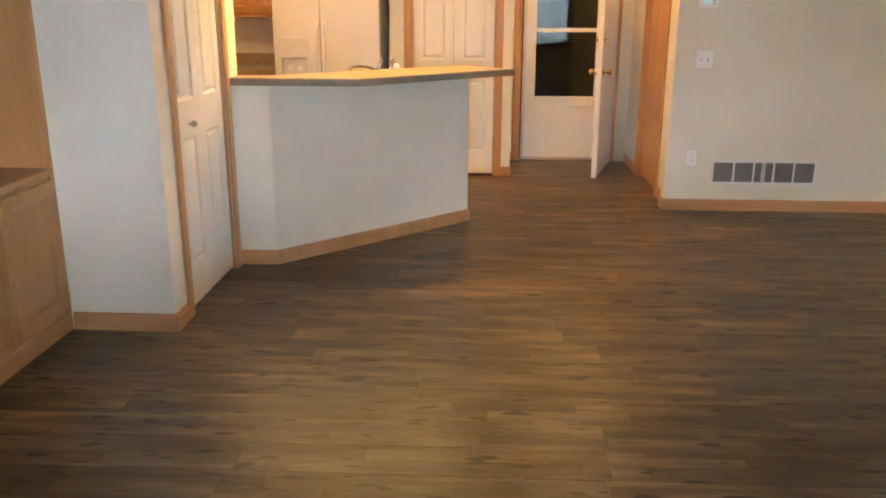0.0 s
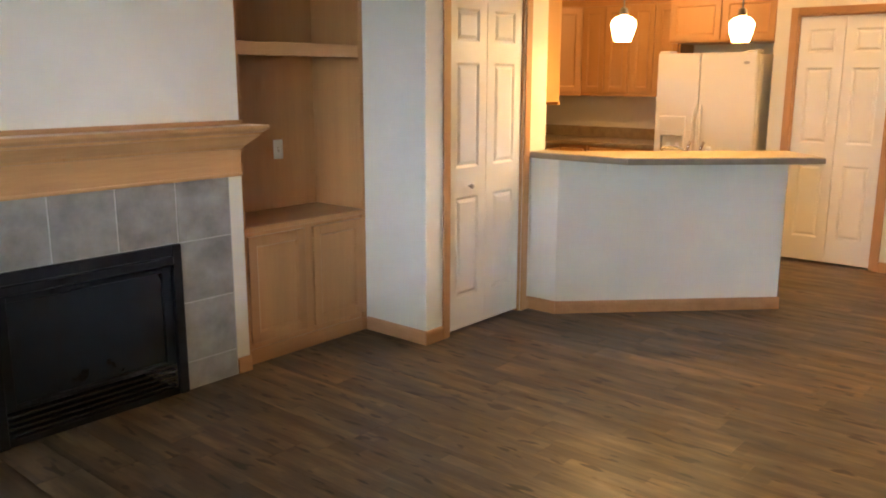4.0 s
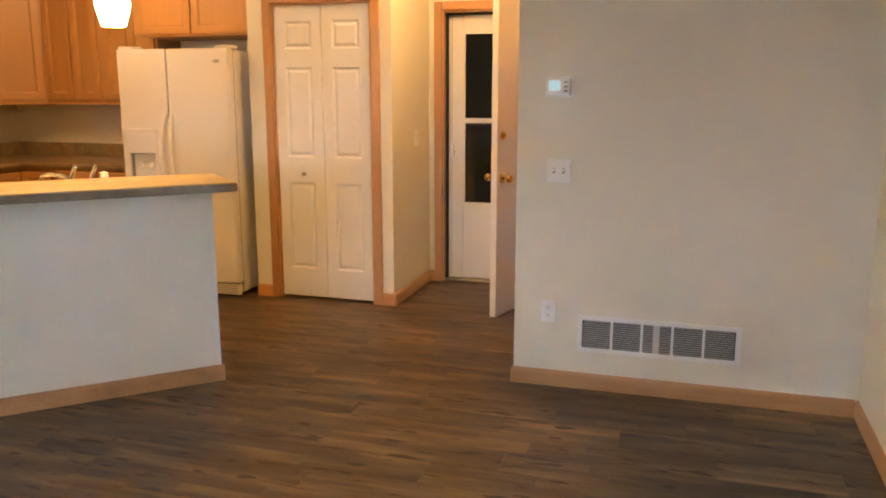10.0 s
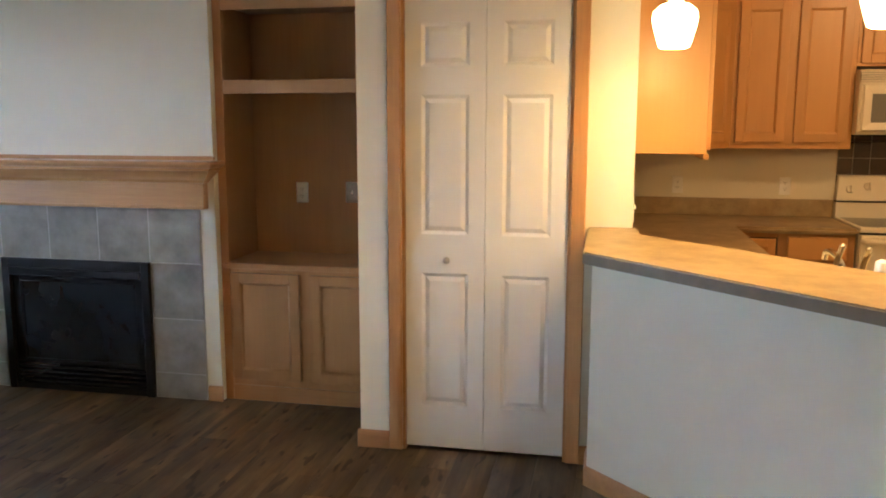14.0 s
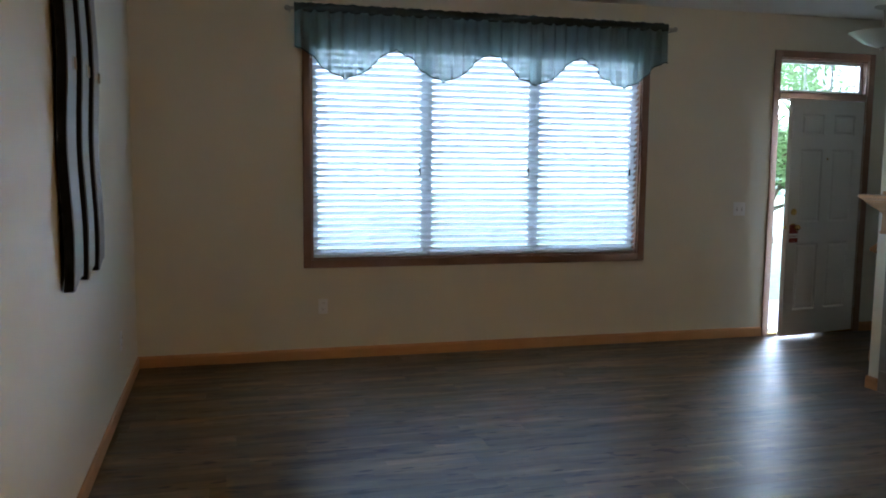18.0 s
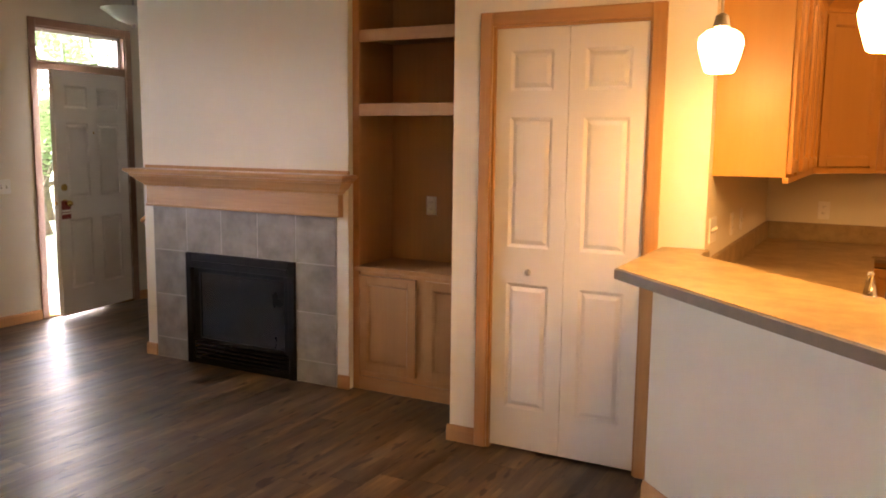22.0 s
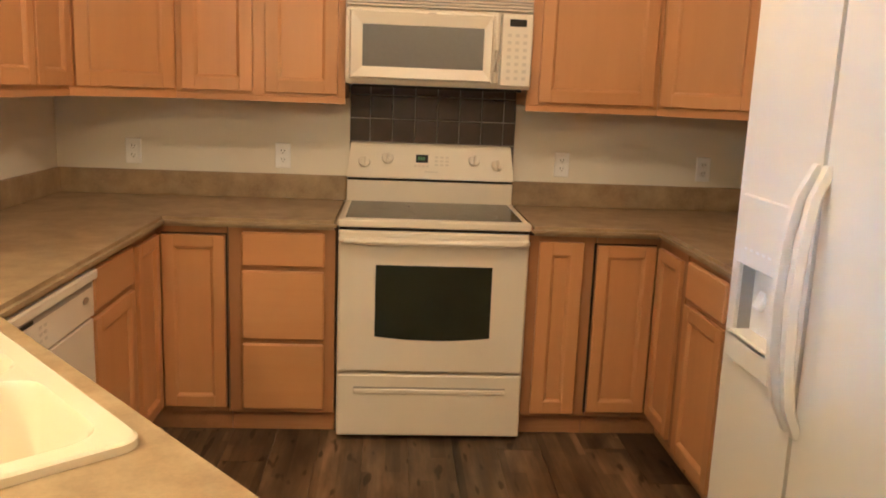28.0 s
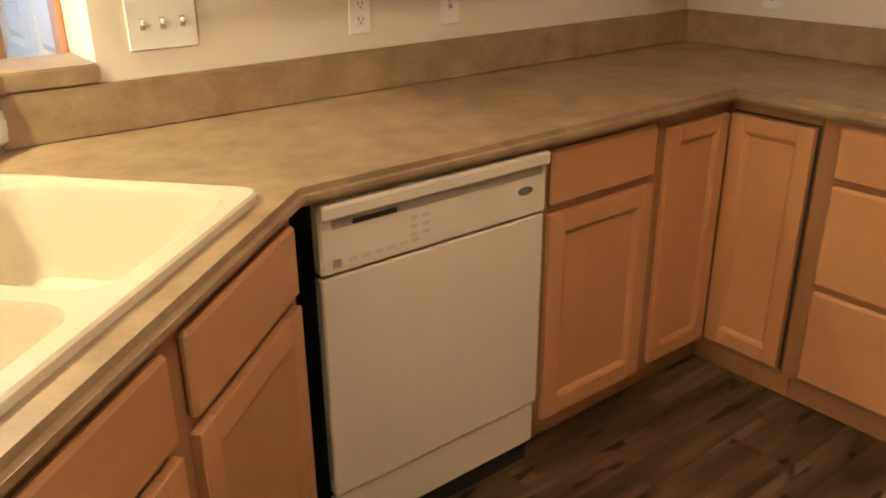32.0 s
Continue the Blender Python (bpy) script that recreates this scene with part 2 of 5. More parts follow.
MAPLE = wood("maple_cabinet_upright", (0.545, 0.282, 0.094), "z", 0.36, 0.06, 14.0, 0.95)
# darker copy of MAPLE, with the shade on recessed base frames in its colour
MAPLE_SHADED = wood("maple_base_frame_shaded", (0.36, 0.178, 0.062), "z", 0.40, 0.08, 14.0, 0.9)
MAPLE_END = wood("maple_end_veneer", (0.50, 0.30, 0.112), "z", 0.40, 0.10, 20.0, 0.85)
MAPLE_X = wood("maple_cabinet_level", (0.545, 0.282, 0.094), "x", 0.36, 0.06, 14.0, 0.95)
OAKPALE = wood("pale_oak_upright", (0.42, 0.205, 0.072), "z", 0.40, 0.10, 26.0, 0.92)
OAKPALE_Y = wood("pale_oak_level", (0.42, 0.205, 0.072), "y", 0.42, 0.10, 26.0, 0.92)
PLANK = plank_mat()
SUBFLOOR = mat("dark_floor_joint", (0.03, 0.021, 0.015), 0.8, 0.1)
LAMINATE = laminate_mat()
# darkened laminate: shade of the bar edge turned from the pendants
EDGE_SHADED = mat("shaded_edge_laminate", (0.20, 0.142, 0.088), 0.34, 0.12, 20.0)
FTILE = stone_tile_mat("grey_stone_tile", (0.18, 0.166, 0.146), (0.32, 0.298, 0.262), 0.45)
BTILE = stone_tile_mat("dark_brown_tile", (0.052, 0.034, 0.026), (0.085, 0.058, 0.044), 0.32)
GROUT = mat("pale_grout", (0.42, 0.395, 0.355), 0.85, 0.1, 30.0)
GROUT_D = mat("grey_grout", (0.38, 0.34, 0.28), 0.85, 0.1, 30.0)
BLACK = mat("black_metal", (0.008, 0.008, 0.009), 0.62, 0.15, spec=0.12)
DARK = mat("dark_gap", (0.015, 0.013, 0.012), 0.8, 0.1)
SMOKED = mat("smoked_glass", (0.010, 0.013, 0.015), 0.16, 0.1, spec=0.4)
BISQUE = mat("bisque_enamel", (0.74, 0.67, 0.54), 0.28, 0.02, 2.0, bump=0.03, bscale=300.0)
FRIDGE = mat("white_enamel", (0.78, 0.74, 0.66), 0.34, 0.02, 2.0, bump=0.10, bscale=420.0)
SINKW = mat("cream_sink_enamel", (0.64, 0.57, 0.42), 0.22, 0.02, 2.0)
OVENGLASS = mat("oven_glass", (0.020, 0.024, 0.014), 0.10, 0.1, spec=0.6)
MWGLASS = mat("microwave_screen", (0.15, 0.145, 0.13), 0.30, 0.04, 60.0)
PALETXT = mat("faint_grey_print", (0.61, 0.55, 0.445), 0.45, 0.02)
GREYTXT = mat("grey_print", (0.36, 0.33, 0.28), 0.5, 0.02)
CHROME = mat("chrome", (0.75, 0.74, 0.72), 0.10, 0.02, metal=1.0)
BRASS = mat("polished_brass", (0.66, 0.46, 0.17), 0.20, 0.03, metal=1.0)
NICKEL = mat("brushed_nickel", (0.42, 0.40, 0.37), 0.30, 0.03, metal=1.0)
ARTMETAL = mat("grey_metal_sheet", (0.24, 0.225, 0.205), 0.55, 0.06, 4.0, 0.35, spec=0.3)
BLIND = translucent_mat("white_blind_slat", (0.80, 0.84, 0.87), 0.02, 5.0, 0.42)
VINYL = translucent_mat("white_window_vinyl", (0.80, 0.83, 0.86), 0.02, 4.0, 0.10)
SHEER = sheer_mat()
HEM = mat("dark_green_hem", (0.03, 0.05, 0.05), 0.8, 0.1)
GLASS = glass_mat("window_glass")
SHADE = glow_mat("lit_pendant_glass", (1.0, 0.82, 0.55), 5.0)
FROST = mat("frosted_white_glass", (0.72, 0.75, 0.70), 0.25, 0.02)
SCREEN = glow_mat("thermostat_screen", (0.50, 0.80, 0.92), 0.45)
PENDANT = glow_mat("lit_pendant_shade", (1.0, 0.66, 0.27), 32.0)
FILTER = mat("pale_grey_filter", (0.55, 0.53, 0.50), 0.6, 0.04)
DUCT = mat("grey_duct", (0.10, 0.095, 0.09), 0.8, 0.1)
LOUVER = mat("grey_louvre_paint", (0.42, 0.40, 0.37), 0.5, 0.03)
LED = glow_mat("green_clock_display", (0.10, 0.26, 0.08), 0.10)
RED = mat("red_sticker", (0.24, 0.035, 0.028), 0.5, 0.05)
GRASS = mat("lawn", (0.06, 0.11, 0.03), 0.9, 0.35, 3.0)
CONCRETE = mat("porch_concrete", (0.42, 0.41, 0.39), 0.85, 0.1, 5.0, bump=0.3)
BARK = mat("bark", (0.20, 0.16, 0.12), 0.9, 0.3, 12.0, bump=0.8, bscale=30.0)
LEAF = translucent_mat("green_leaf", (0.36, 0.50, 0.26), 0.35, 2.0, 0.5)
BACKDROP = backdrop_mat()
# the near-black colour stands in for the lack of light behind the storm door
GARAGE_GLOOM = mat("garage_wall_gloom", (0.10, 0.095, 0.09), 0.9, 0.1)


# ---- building blocks ----
def box(bm, x0, y0, z0, x1, y1, z1, bevel=0.0, seg=1):
    xs, ys, zs = sorted((x0, x1)), sorted((y0, y1)), sorted((z0, z1))
    v = [bm.verts.new((x, y, z)) for x in xs for y in ys for z in zs]
    fs = [bm.faces.new([v[i] for i in q]) for q in ((0, 1, 3, 2), (4, 6, 7, 5), (0, 4, 5, 1), (2, 3, 7, 6), (0, 2, 6, 4), (1, 5, 7, 3))]
    if bevel:
        es = list({e for f in fs for e in f.edges})
        bmesh.ops.bevel(bm, geom=es, offset=bevel, segments=seg, affect="EDGES")
    return fs


def prism(bm, pts, z0, z1, hole=None, bevel=0.0, seg=2):
    loops = [pts] + ([hole] if hole else [])
    tops, bots, edges = [], [], []
    for lp in loops:
        tv = [bm.verts.new((x, y, z1)) for x, y in lp]
        bv = [bm.verts.new((x, y, z0)) for x, y in lp]
        tops.append(tv)
        bots.append(bv)
    for group in (tops, bots):
        es = [bm.edges.new((lp[i], lp[(i + 1) % len(lp)])) for lp in group for i in range(len(lp))]
        if hole:
            bmesh.ops.triangle_fill(bm, use_beauty=True, use_dissolve=False, edges=es)
        else:
            bm.faces.new(group[0])
        edges.append(es)
    for tv, bv in zip(tops, bots):
        n = len(tv)
        for i in range(n):
            bm.faces.new((tv[i], tv[(i + 1) % n], bv[(i + 1) % n], bv[i]))
    bmesh.ops.recalc_face_normals(bm, faces=bm.faces[:])
    if bevel:
        bmesh.ops.bevel(bm, geom=edges[0][:len(pts)] + edges[1][:len(pts)], offset=bevel, segments=seg, affect="EDGES")


def cyl(bm, a, b, r, n=12, r2=None):
    a, b = Vector(a), Vector(b)
    d = b - a
    m = Matrix.Translation((a + b) / 2) @ d.to_track_quat("Z", "Y").to_matrix().to_4x4()
    bmesh.ops.create_cone(bm, cap_ends=True, segments=n, radius1=r, radius2=r if r2 is None else r2, depth=d.length, matrix=m)


def lathe(bm, prof, x=0.0, y=0.0, z=0.0, n=24, cap=False):
    rings = [[bm.verts.new((x + r * math.cos(2 * math.pi * k / n), y + r * math.sin(2 * math.pi * k / n), z + h)) for k in range(n)] for r, h in prof]
    for p, q in zip(rings, rings[1:]):
        for k in range(n):
            bm.faces.new((p[k], p[(k + 1) % n], q[(k + 1) % n], q[k]))
    if cap:
        bm.faces.new(rings[0][::-1])
        bm.faces.new(rings[-1])


def tube(bm, pts, r, n=8):
    pts = [Vector(p) for p in pts]
    rings = []
    for i, p in enumerate(pts):
        d = (pts[min(i + 1, len(pts) - 1)] - pts[max(i - 1, 0)]).normalized()
        q = d.to_track_quat("Z", "Y")
        rings.append([bm.verts.new(p + q @ Vector((r * math.cos(2 * math.pi * k / n), r * math.sin(2 * math.pi * k / n), 0))) for k in range(n)])
    for p, q in zip(rings, rings[1:]):
        for k in range(n):
            bm.faces.new((p[k], p[(k + 1) % n], q[(k + 1) % n], q[k]))
    bm.faces.new(rings[0][::-1])
    bm.faces.new(rings[-1])


def sweep(bm, prof, a, b):
    """A profile of (outward, up) swept level from a to b; outward is to the right of the way."""
    a, b = Vector(a), Vector(b)
    d = (b - a).normalized()
    o = Vector((d.y, -d.x, 0))
    rings = [[bm.verts.new(p + o * u + Vector((0, 0, h))) for u, h in prof] for p in (a, b)]
    n = len(prof)
    for k in range(n):
        bm.faces.new((rings[0][k], rings[0][(k + 1) % n], rings[1][(k + 1) % n], rings[1][k]))
    bm.faces.new(rings[0][::-1])
    bm.faces.new(rings[1])


def mesh(name, bm, material, smooth=False):
    bmesh.ops.recalc_face_normals(bm, faces=bm.faces[:])
    me = bpy.data.meshes.new(name)
    bm.to_mesh(me)
    bm.free()
    me.materials.append(material)
    if smooth:
        for p in me.polygons:
            p.use_smooth = True
        me.set_sharp_from_angle(angle=radians(35))
    return me


def part(name, bm, material, parent, label="", smooth=False):
    ob = new(name, mesh(name, bm, material, smooth))
    ob.parent = parent
    if label:
        tagged(ob, label)
    return ob


def B(*boxes, bevel=0.0):
    bm = bmesh.new()
    for b in boxes:
        box(bm, *b, bevel=bevel)
    return bm


def thing(name, m, label, category, group="", kind=""):
    ob = new(name)
    ob.empty_display_size = 0.1
    ob.matrix_world = m
    return tagged(ob, label, category, group, kind)


def solid(name, bm, material, label, category, group="", kind="", m=None, smooth=False):
    ob = new(name, mesh(name, bm, material, smooth))
    if m is not None:
        ob.matrix_world = m
    return tagged(ob, label, category, group, kind)


def structure(name, bm, material, label="", category=""):
    return solid(name, bm, material, label, category or name.split("_")[0], kind="structure")


# the peninsula runs at 45 degrees: u along it, w out of it towards the living room
P0, Q = Vector((-0.948, 4.612)), math.sqrt(0.5)


def pen(al, n):
    return (P0.x + Q * (al + n), P0.y + Q * (al - n))

# ---- structure ----
PENL, CX, CYS = 1.530, -1.162, 3.566
H = 2.745
XE, XW, YS, YN = 3.188, -3.27, -0.65, 8.121
floor = structure("floor", B((XW - 0.15, YS - 0.15, -0.06, XE + 0.15, YN + 0.15, -0.006)), SUBFLOOR, "grey-brown wood-look plank floor", "floor")
structure("ceiling", B((XW - 0.15, YS - 0.15, H, XE + 0.15, YN + 0.15, H + 0.12)), CEIL, "white textured ceiling", "ceiling")
WX0, WX1, WZ0, WZ1 = -0.708, 1.950, 0.752, 2.355
DX0, DX1, DZ1 = -2.886, -1.994, 2.388
structure("wall_south", B((XW - 0.15, YS - 0.15, -0.01, DX0, YS, H), (DX0, YS - 0.15, DZ1, DX1, YS, H), (DX1, YS - 0.15, -0.01, WX0, YS, H),
                          (WX0, YS - 0.15, -0.01, WX1, YS, WZ0), (WX0, YS - 0.15, WZ1, WX1, YS, H), (WX1, YS - 0.15, -0.01, XE + 0.15, YS, H)), PAINT, "cream painted wall with wide window and front door")
structure("wall_east", B((XE, YS, -0.01, XE + 0.15, 6.24, H)), PAINT, "long cream painted wall")
structure("wall_north", B((1.58, 6.118, -0.01, XE, 6.24, H)), PAINT, "cream painted wall with return-air grille")
HX = 1.625
structure("wall_hall_east", B((HX, 6.24, -0.01, HX + 0.12, 6.63, H), (HX, 6.63, 2.05, HX + 0.12, 7.45, H), (HX, 7.45, -0.01, HX + 0.12, YN, H)), PAINT, "cream painted hall wall")
BX0, BX1 = 0.580, 1.45
structure("wall_back", B((0.36, YN, -0.01, BX0, YN + 0.15, H), (BX0, YN, 2.045, BX1, YN + 0.15, H), (BX1, YN, -0.01, 1.9, YN + 0.15, H)), PAINT, "cream painted wall round the back door")
PX0, PX1 = -0.392, 0.334
structure("wall_pantry", B((-0.575, 7.322, -0.01, PX0, 7.46, H), (PX0, 7.322, 2.05, PX1, 7.46, H), (PX1, 7.322, -0.01, 0.475, YN, H), (-0.575, 7.46, -0.01, -0.475, YN, H)), PAINT, "cream painted pantry walls")
structure("wall_kitchen_north", B((XW, 8.01, -0.01, -0.575, 8.28, H)), PAINT, "cream painted kitchen wall")
structure("wall_west", B((XW - 0.15, YS, -0.01, XW, YN + 0.15, H)), PAINT, "cream painted wall behind the range")
structure("wall_kitchen_south", B((XW, 4.65, -0.01, CX, 4.77, H)), PAINT, "cream painted kitchen wall")
CY0, CY1 = 3.769, 4.512
structure("wall_closet", B((CX - 0.12, CYS, -0.01, CX, CY0, H), (CX - 0.12, CY0, 2.05, CX, CY1, H), (CX - 0.12, CY1, -0.01, CX, 4.65, H), (-2.20, CYS, -0.01, CX - 0.12, CYS + 0.12, H)), PAINT, "cream painted closet walls")
CHY = 2.645
structure("wall_niche", B((-2.20, CHY, -0.01, -2.08, CYS, H), (-2.08, CHY, 2.46, -1.605, CYS, H)), PAINT, "wall behind and above the built-in bookcase")
structure("wall_chimney", B((-2.20, 0.955, -0.01, -1.605, 1.345, H), (-2.20, 2.225, -0.01, -1.605, CHY, H), (-2.20, 1.345, 0.74, -1.605, 2.225, H), (-2.20, 1.345, -0.01, -2.0, 2.225, 0.74),
                            (-2.225, 0.94, -0.01, -2.20, 1.05, H)), PAINT, "cream painted chimney breast")
bm = bmesh.new()
vs = [[bm.verts.new((x, y, z)) for y, z in ((0.94, -0.01), (0.94, 1.225), (0.32, 0.841), (0.32, -0.01))] for x in (-2.31, -2.20)]
bm.faces.new(vs[0]), bm.faces.new(vs[1][::-1])
for k in range(4):
    bm.faces.new((vs[0][k], vs[0][(k + 1) % 4], vs[1][(k + 1) % 4], vs[1][k]))
structure("wall_stair", bm, PAINT, "sloping knee wall beside the stairs")
structure("wall_stair_back", B((XW, 2.15, -0.01, -2.20, 2.27, H)), PAINT, "wall behind the stairs")
bm = bmesh.new()
prism(bm, [(CX, 4.612), tuple(P0), pen(PENL, 0), pen(PENL, -0.105), (-0.955, 4.77), (CX, 4.77)], -0.01, 1.02)
structure("wall_bar", bm, PAINT, "cream painted half wall under the bar")

BASE = [(0, 0), (0.013, 0), (0.013, 0.062), (0.010, 0.074), (0.004, 0.083), (0, 0.083)]


def baseboard(a, b):
    bm = bmesh.new()
    sweep(bm, BASE, (*a, 0.0), (*b, 0.0))
    m = OAK_X if abs(a[0] - b[0]) > abs(a[1] - b[1]) else OAK_Y
    structure("baseboard", bm, m, "honey oak baseboard", "baseboard")


# the way runs so that the room is to the right
for a, b in (((XE, YS), (DX1 + 0.062, YS)), ((DX0 - 0.062, YS), (XW, YS)), ((XE, 6.118), (XE, YS + 0.013)), ((1.58, 6.118), (XE - 0.013, 6.118)), ((1.58, 6.24), (1.58, 6.105)),
             ((PX1 + 0.062, 7.322), (0.488, 7.322)), ((0.475, 7.335), (0.475, YN)), ((-0.575, 7.322), (PX0 - 0.062, 7.322)), ((0.475, YN), (0.517, YN)),
             ((CX, CYS - 0.013), (CX, CY0 - 0.062)), ((CX, CY1 + 0.062), (CX, 4.612)), ((-1.64, CYS), (CX, CYS)), ((CX, 4.612), (P0.x + 0.005, 4.612)), (tuple(P0), pen(PENL + 0.013, 0)), (pen(PENL, 0), pen(PENL, -0.105)),
             ((-1.605, 2.569), (-1.605, CHY + 0.006)), ((-1.605, 0.942), (-1.605, 1.04)), ((-2.20, 0.955), (-1.605, 0.955)), ((-2.20, 0.32), (-2.20, 0.942)), ((XW, YS), (XW, 2.15)), ((HX, 6.57), (HX, 6.24)), ((HX, YN), (HX, 7.51))):
    baseboard(a, b)


def casing(name, m, w, h, kind_label, width=0.062, foot=True, wood_v=OAK_Z, wood_h=OAK_X, sill=False):
    """Oak casing round an opening w wide and h high; local x along the wall, -y into the room, z up from the opening's foot."""
    t = thing(name, m, kind_label, "door trim" if not sill else "window trim", kind="structure")
    p = 0.016
    for x0, x1 in ((-width, 0), (w, w + width)):
        part("jamb_casing", B((x0, -p, -width if sill else 0, x1, 0, h + width), bevel=0.004), wood_v, t)
    part("head_casing", B((0, -p, h, w, 0, h + width), bevel=0.004), wood_h, t)
    if sill:
        part("sill_casing", B((0, -p, -width, w, 0, 0), bevel=0.004), wood_h, t)
    return t


def jambs(t, w, h, d, sill=False, wood_v=OAK_Z, wood_h=OAK_X):
    part("jamb", B((-0.001, 0, 0, 0.012, d, h)), wood_v, t)
    part("jamb", B((w - 0.012, 0, 0, w + 0.001, d, h)), wood_v, t)
    part("jamb", B((0.012, 0, h - 0.012, w - 0.012, d, h + 0.001)), wood_h, t)
    if sill:
        part("jamb", B((0.012, 0, -0.001, w - 0.012, d, 0.012)), wood_h, t)


def raised_panel(bm, x0, z0, x1, z1, y, out=-1):
    """A field that rises in a slope from a sunk moulding."""
    a, e = 0.012, 0.036
    ring = [(x0, z0, 0.010), (x0 + a, z0 + a, 0.002), (x0 + a + 0.004, z0 + a + 0.004, 0.0), (x0 + e, z0 + e, 0.009)]
    prev = None
    for (rx, rz, dep) in ring:
        ox, oz = rx - x0, rz - z0
        vs = [bm.verts.new((px, y + out * (dep - 0.010), pz)) for px, pz in ((x0 + ox, z0 + oz), (x1 - ox, z0 + oz), (x1 - ox, z1 - oz), (x0 + ox, z1 - oz))]
        if prev:
            for k in range(4):
                bm.faces.new((prev[k], prev[(k + 1) % 4], vs[(k + 1) % 4], vs[k]))
        prev = vs
    bm.faces.new(prev)


def panel_leaf(parent, name, w, h, cols, rows, material=WHITE, thick=0.034, x0=0.0, stile=0.062, both=False, label=""):
    """A moulded door leaf: stiles and rails with sunk, raised panels. rows: (z0, z1) of the panels."""
    bm = bmesh.new()
    t2 = thick
    xs = []
    cw = (w - stile * (cols + 1)) / cols
    for c in range(cols):
        a = x0 + stile + c * (cw + stile)
        xs.append((a, a + cw))
    cuts = [x0] + [v for p in xs for v in p] + [x0 + w]
    for i in range(0, len(cuts), 2):
        box(bm, cuts[i], 0, 0, cuts[i + 1], t2, h)
    zc = [0] + [v for r in rows for v in r] + [h]
    for a, b in xs:
        for i in range(0, len(zc), 2):
            box(bm, a, 0, zc[i], b, t2, zc[i + 1])
    leaf = part(name, bm, material, parent, label)
    for a, b in xs:
        for z0, z1 in rows:
            pb = bmesh.new()
            box(pb, a, 0.012, z0, b, t2 - 0.012, z1)
            raised_panel(pb, a, z0, b, z1, 0.0)
            if both:
                raised_panel(pb, a, z0, b, z1, t2, 1)
            part("panel", pb, material, leaf)
    return leaf


def bifold(name, m, w, label, knob_x):
    h = 2.005
    t = thing(name, m, label, "closet door", kind="structure")
    rows = ((0.20, 0.815), (0.99, 1.60), (1.72, 1.905))
    lw = w / 2 - 0.002
    for x0 in (0.0, w / 2 + 0.002):
        leaf = panel_leaf(t, "leaf", lw, h, 1, rows, x0=x0, stile=0.072)
        if x0 <= knob_x < x0 + lw:
            kb = bmesh.new()
            cyl(kb, (knob_x, 0, 0.878), (knob_x, -0.02, 0.878), 0.006)
            bmesh.ops.create_uvsphere(kb, u_segments=14, v_segments=8, radius=0.016, matrix=Matrix.Translation((knob_x, -0.026, 0.878)))
            part("knob", kb, NICKEL, leaf, "small brushed metal knob", True)
    part("track", B((0, 0.004, h + 0.004, w, 0.03, h + 0.024)), DARK, t, "dark overhead track")
    return t


# closet: faces east
c = casing("trim_closet", pose(CX, CY0, 0, 0, 0, 90), CY1 - CY0, 2.035, "honey oak casing round the closet doors")
jambs(c, CY1 - CY0, 2.035, 0.12)
bifold("door_closet", pose(CX - 0.015, CY0 + 0.014, 0.018, 0, 0, 90), CY1 - CY0 - 0.028, "closed white six-panel bifold closet door", 0.19)
c = casing("trim_pantry", pose(PX0, 7.322, 0), PX1 - PX0, 2.035, "honey oak casing round the pantry doors")
jambs(c, PX1 - PX0, 2.035, 0.12)
bifold("door_pantry", pose(PX0 + 0.014, 7.337, 0.018), PX1 - PX0 - 0.028, "closed white six-panel bifold pantry door", 0.20)

# hall door, oak
c = casing("trim_hall", pose(HX, 7.45, 0, 0, 0, -90), 0.82, 2.035, "honey oak casing of the hall door")
jambs(c, 0.82, 2.035, 0.12)
t = thing("door_hall", pose(HX + 0.03, 7.436, 0.008, 0, 0, -90), "closed honey oak hall door", "door", kind="structure")
part("leaf", B((0, 0, 0, 0.79, 0.035, 2.02), bevel=0.003), OAK_Z, t)

# back door: casing, open leaf and storm door
c = casing("trim_back_door", pose(BX0, YN, 0), BX1 - BX0, 2.035, "honey oak casing of the back door")
jambs(c, BX1 - BX0, 2.035, 0.15)
part("threshold", B((0, 0.02, 0.0, BX1 - BX0, 0.15, 0.018), bevel=0.004), NICKEL, c, "metal threshold")
sd = thing("door_storm", pose(BX0 + 0.013, YN + 0.085, 0.02), "closed white storm door with two glass panes", "storm door", kind="structure")
SW = BX1 - BX0 - 0.026
part("frame", B((0, 0, 0, 0.125, 0.03, 2.0), (SW - 0.125, 0, 0, SW, 0.03, 2.0), (0.125, 0, 1.87, SW - 0.125, 0.03, 2.0), (0.125, 0.004, 0, SW - 0.125, 0.026, 0.57), bevel=0.003), WHITE, sd)
part("glazing_bar", B((0.125, -0.004, 0.565, SW - 0.125, 0.02, 0.595), (0.125, -0.004, 1.20, SW - 0.125, 0.02, 1.235), (0.125, -0.002, 1.85, SW - 0.125, 0.02, 1.87), (0.125, -0.002, 0.595, 0.137, 0.02, 1.85), (SW - 0.137, -0.002, 0.595, SW - 0.125, 0.02, 1.85)), WHITE, sd)
for z0, z1 in ((0.595, 1.20), (1.235, 1.85)):
    part("pane", B((0.137, 0.010, z0, SW - 0.137, 0.014, z1)), GLASS, sd)
part("weatherstrip", B((-0.001, -0.050, 0.0, 0.012, -0.001, 2.0), (0.012, -0.020, 1.985, SW, -0.001, 2.002)), DARK, sd, "black rubber weatherstrip")
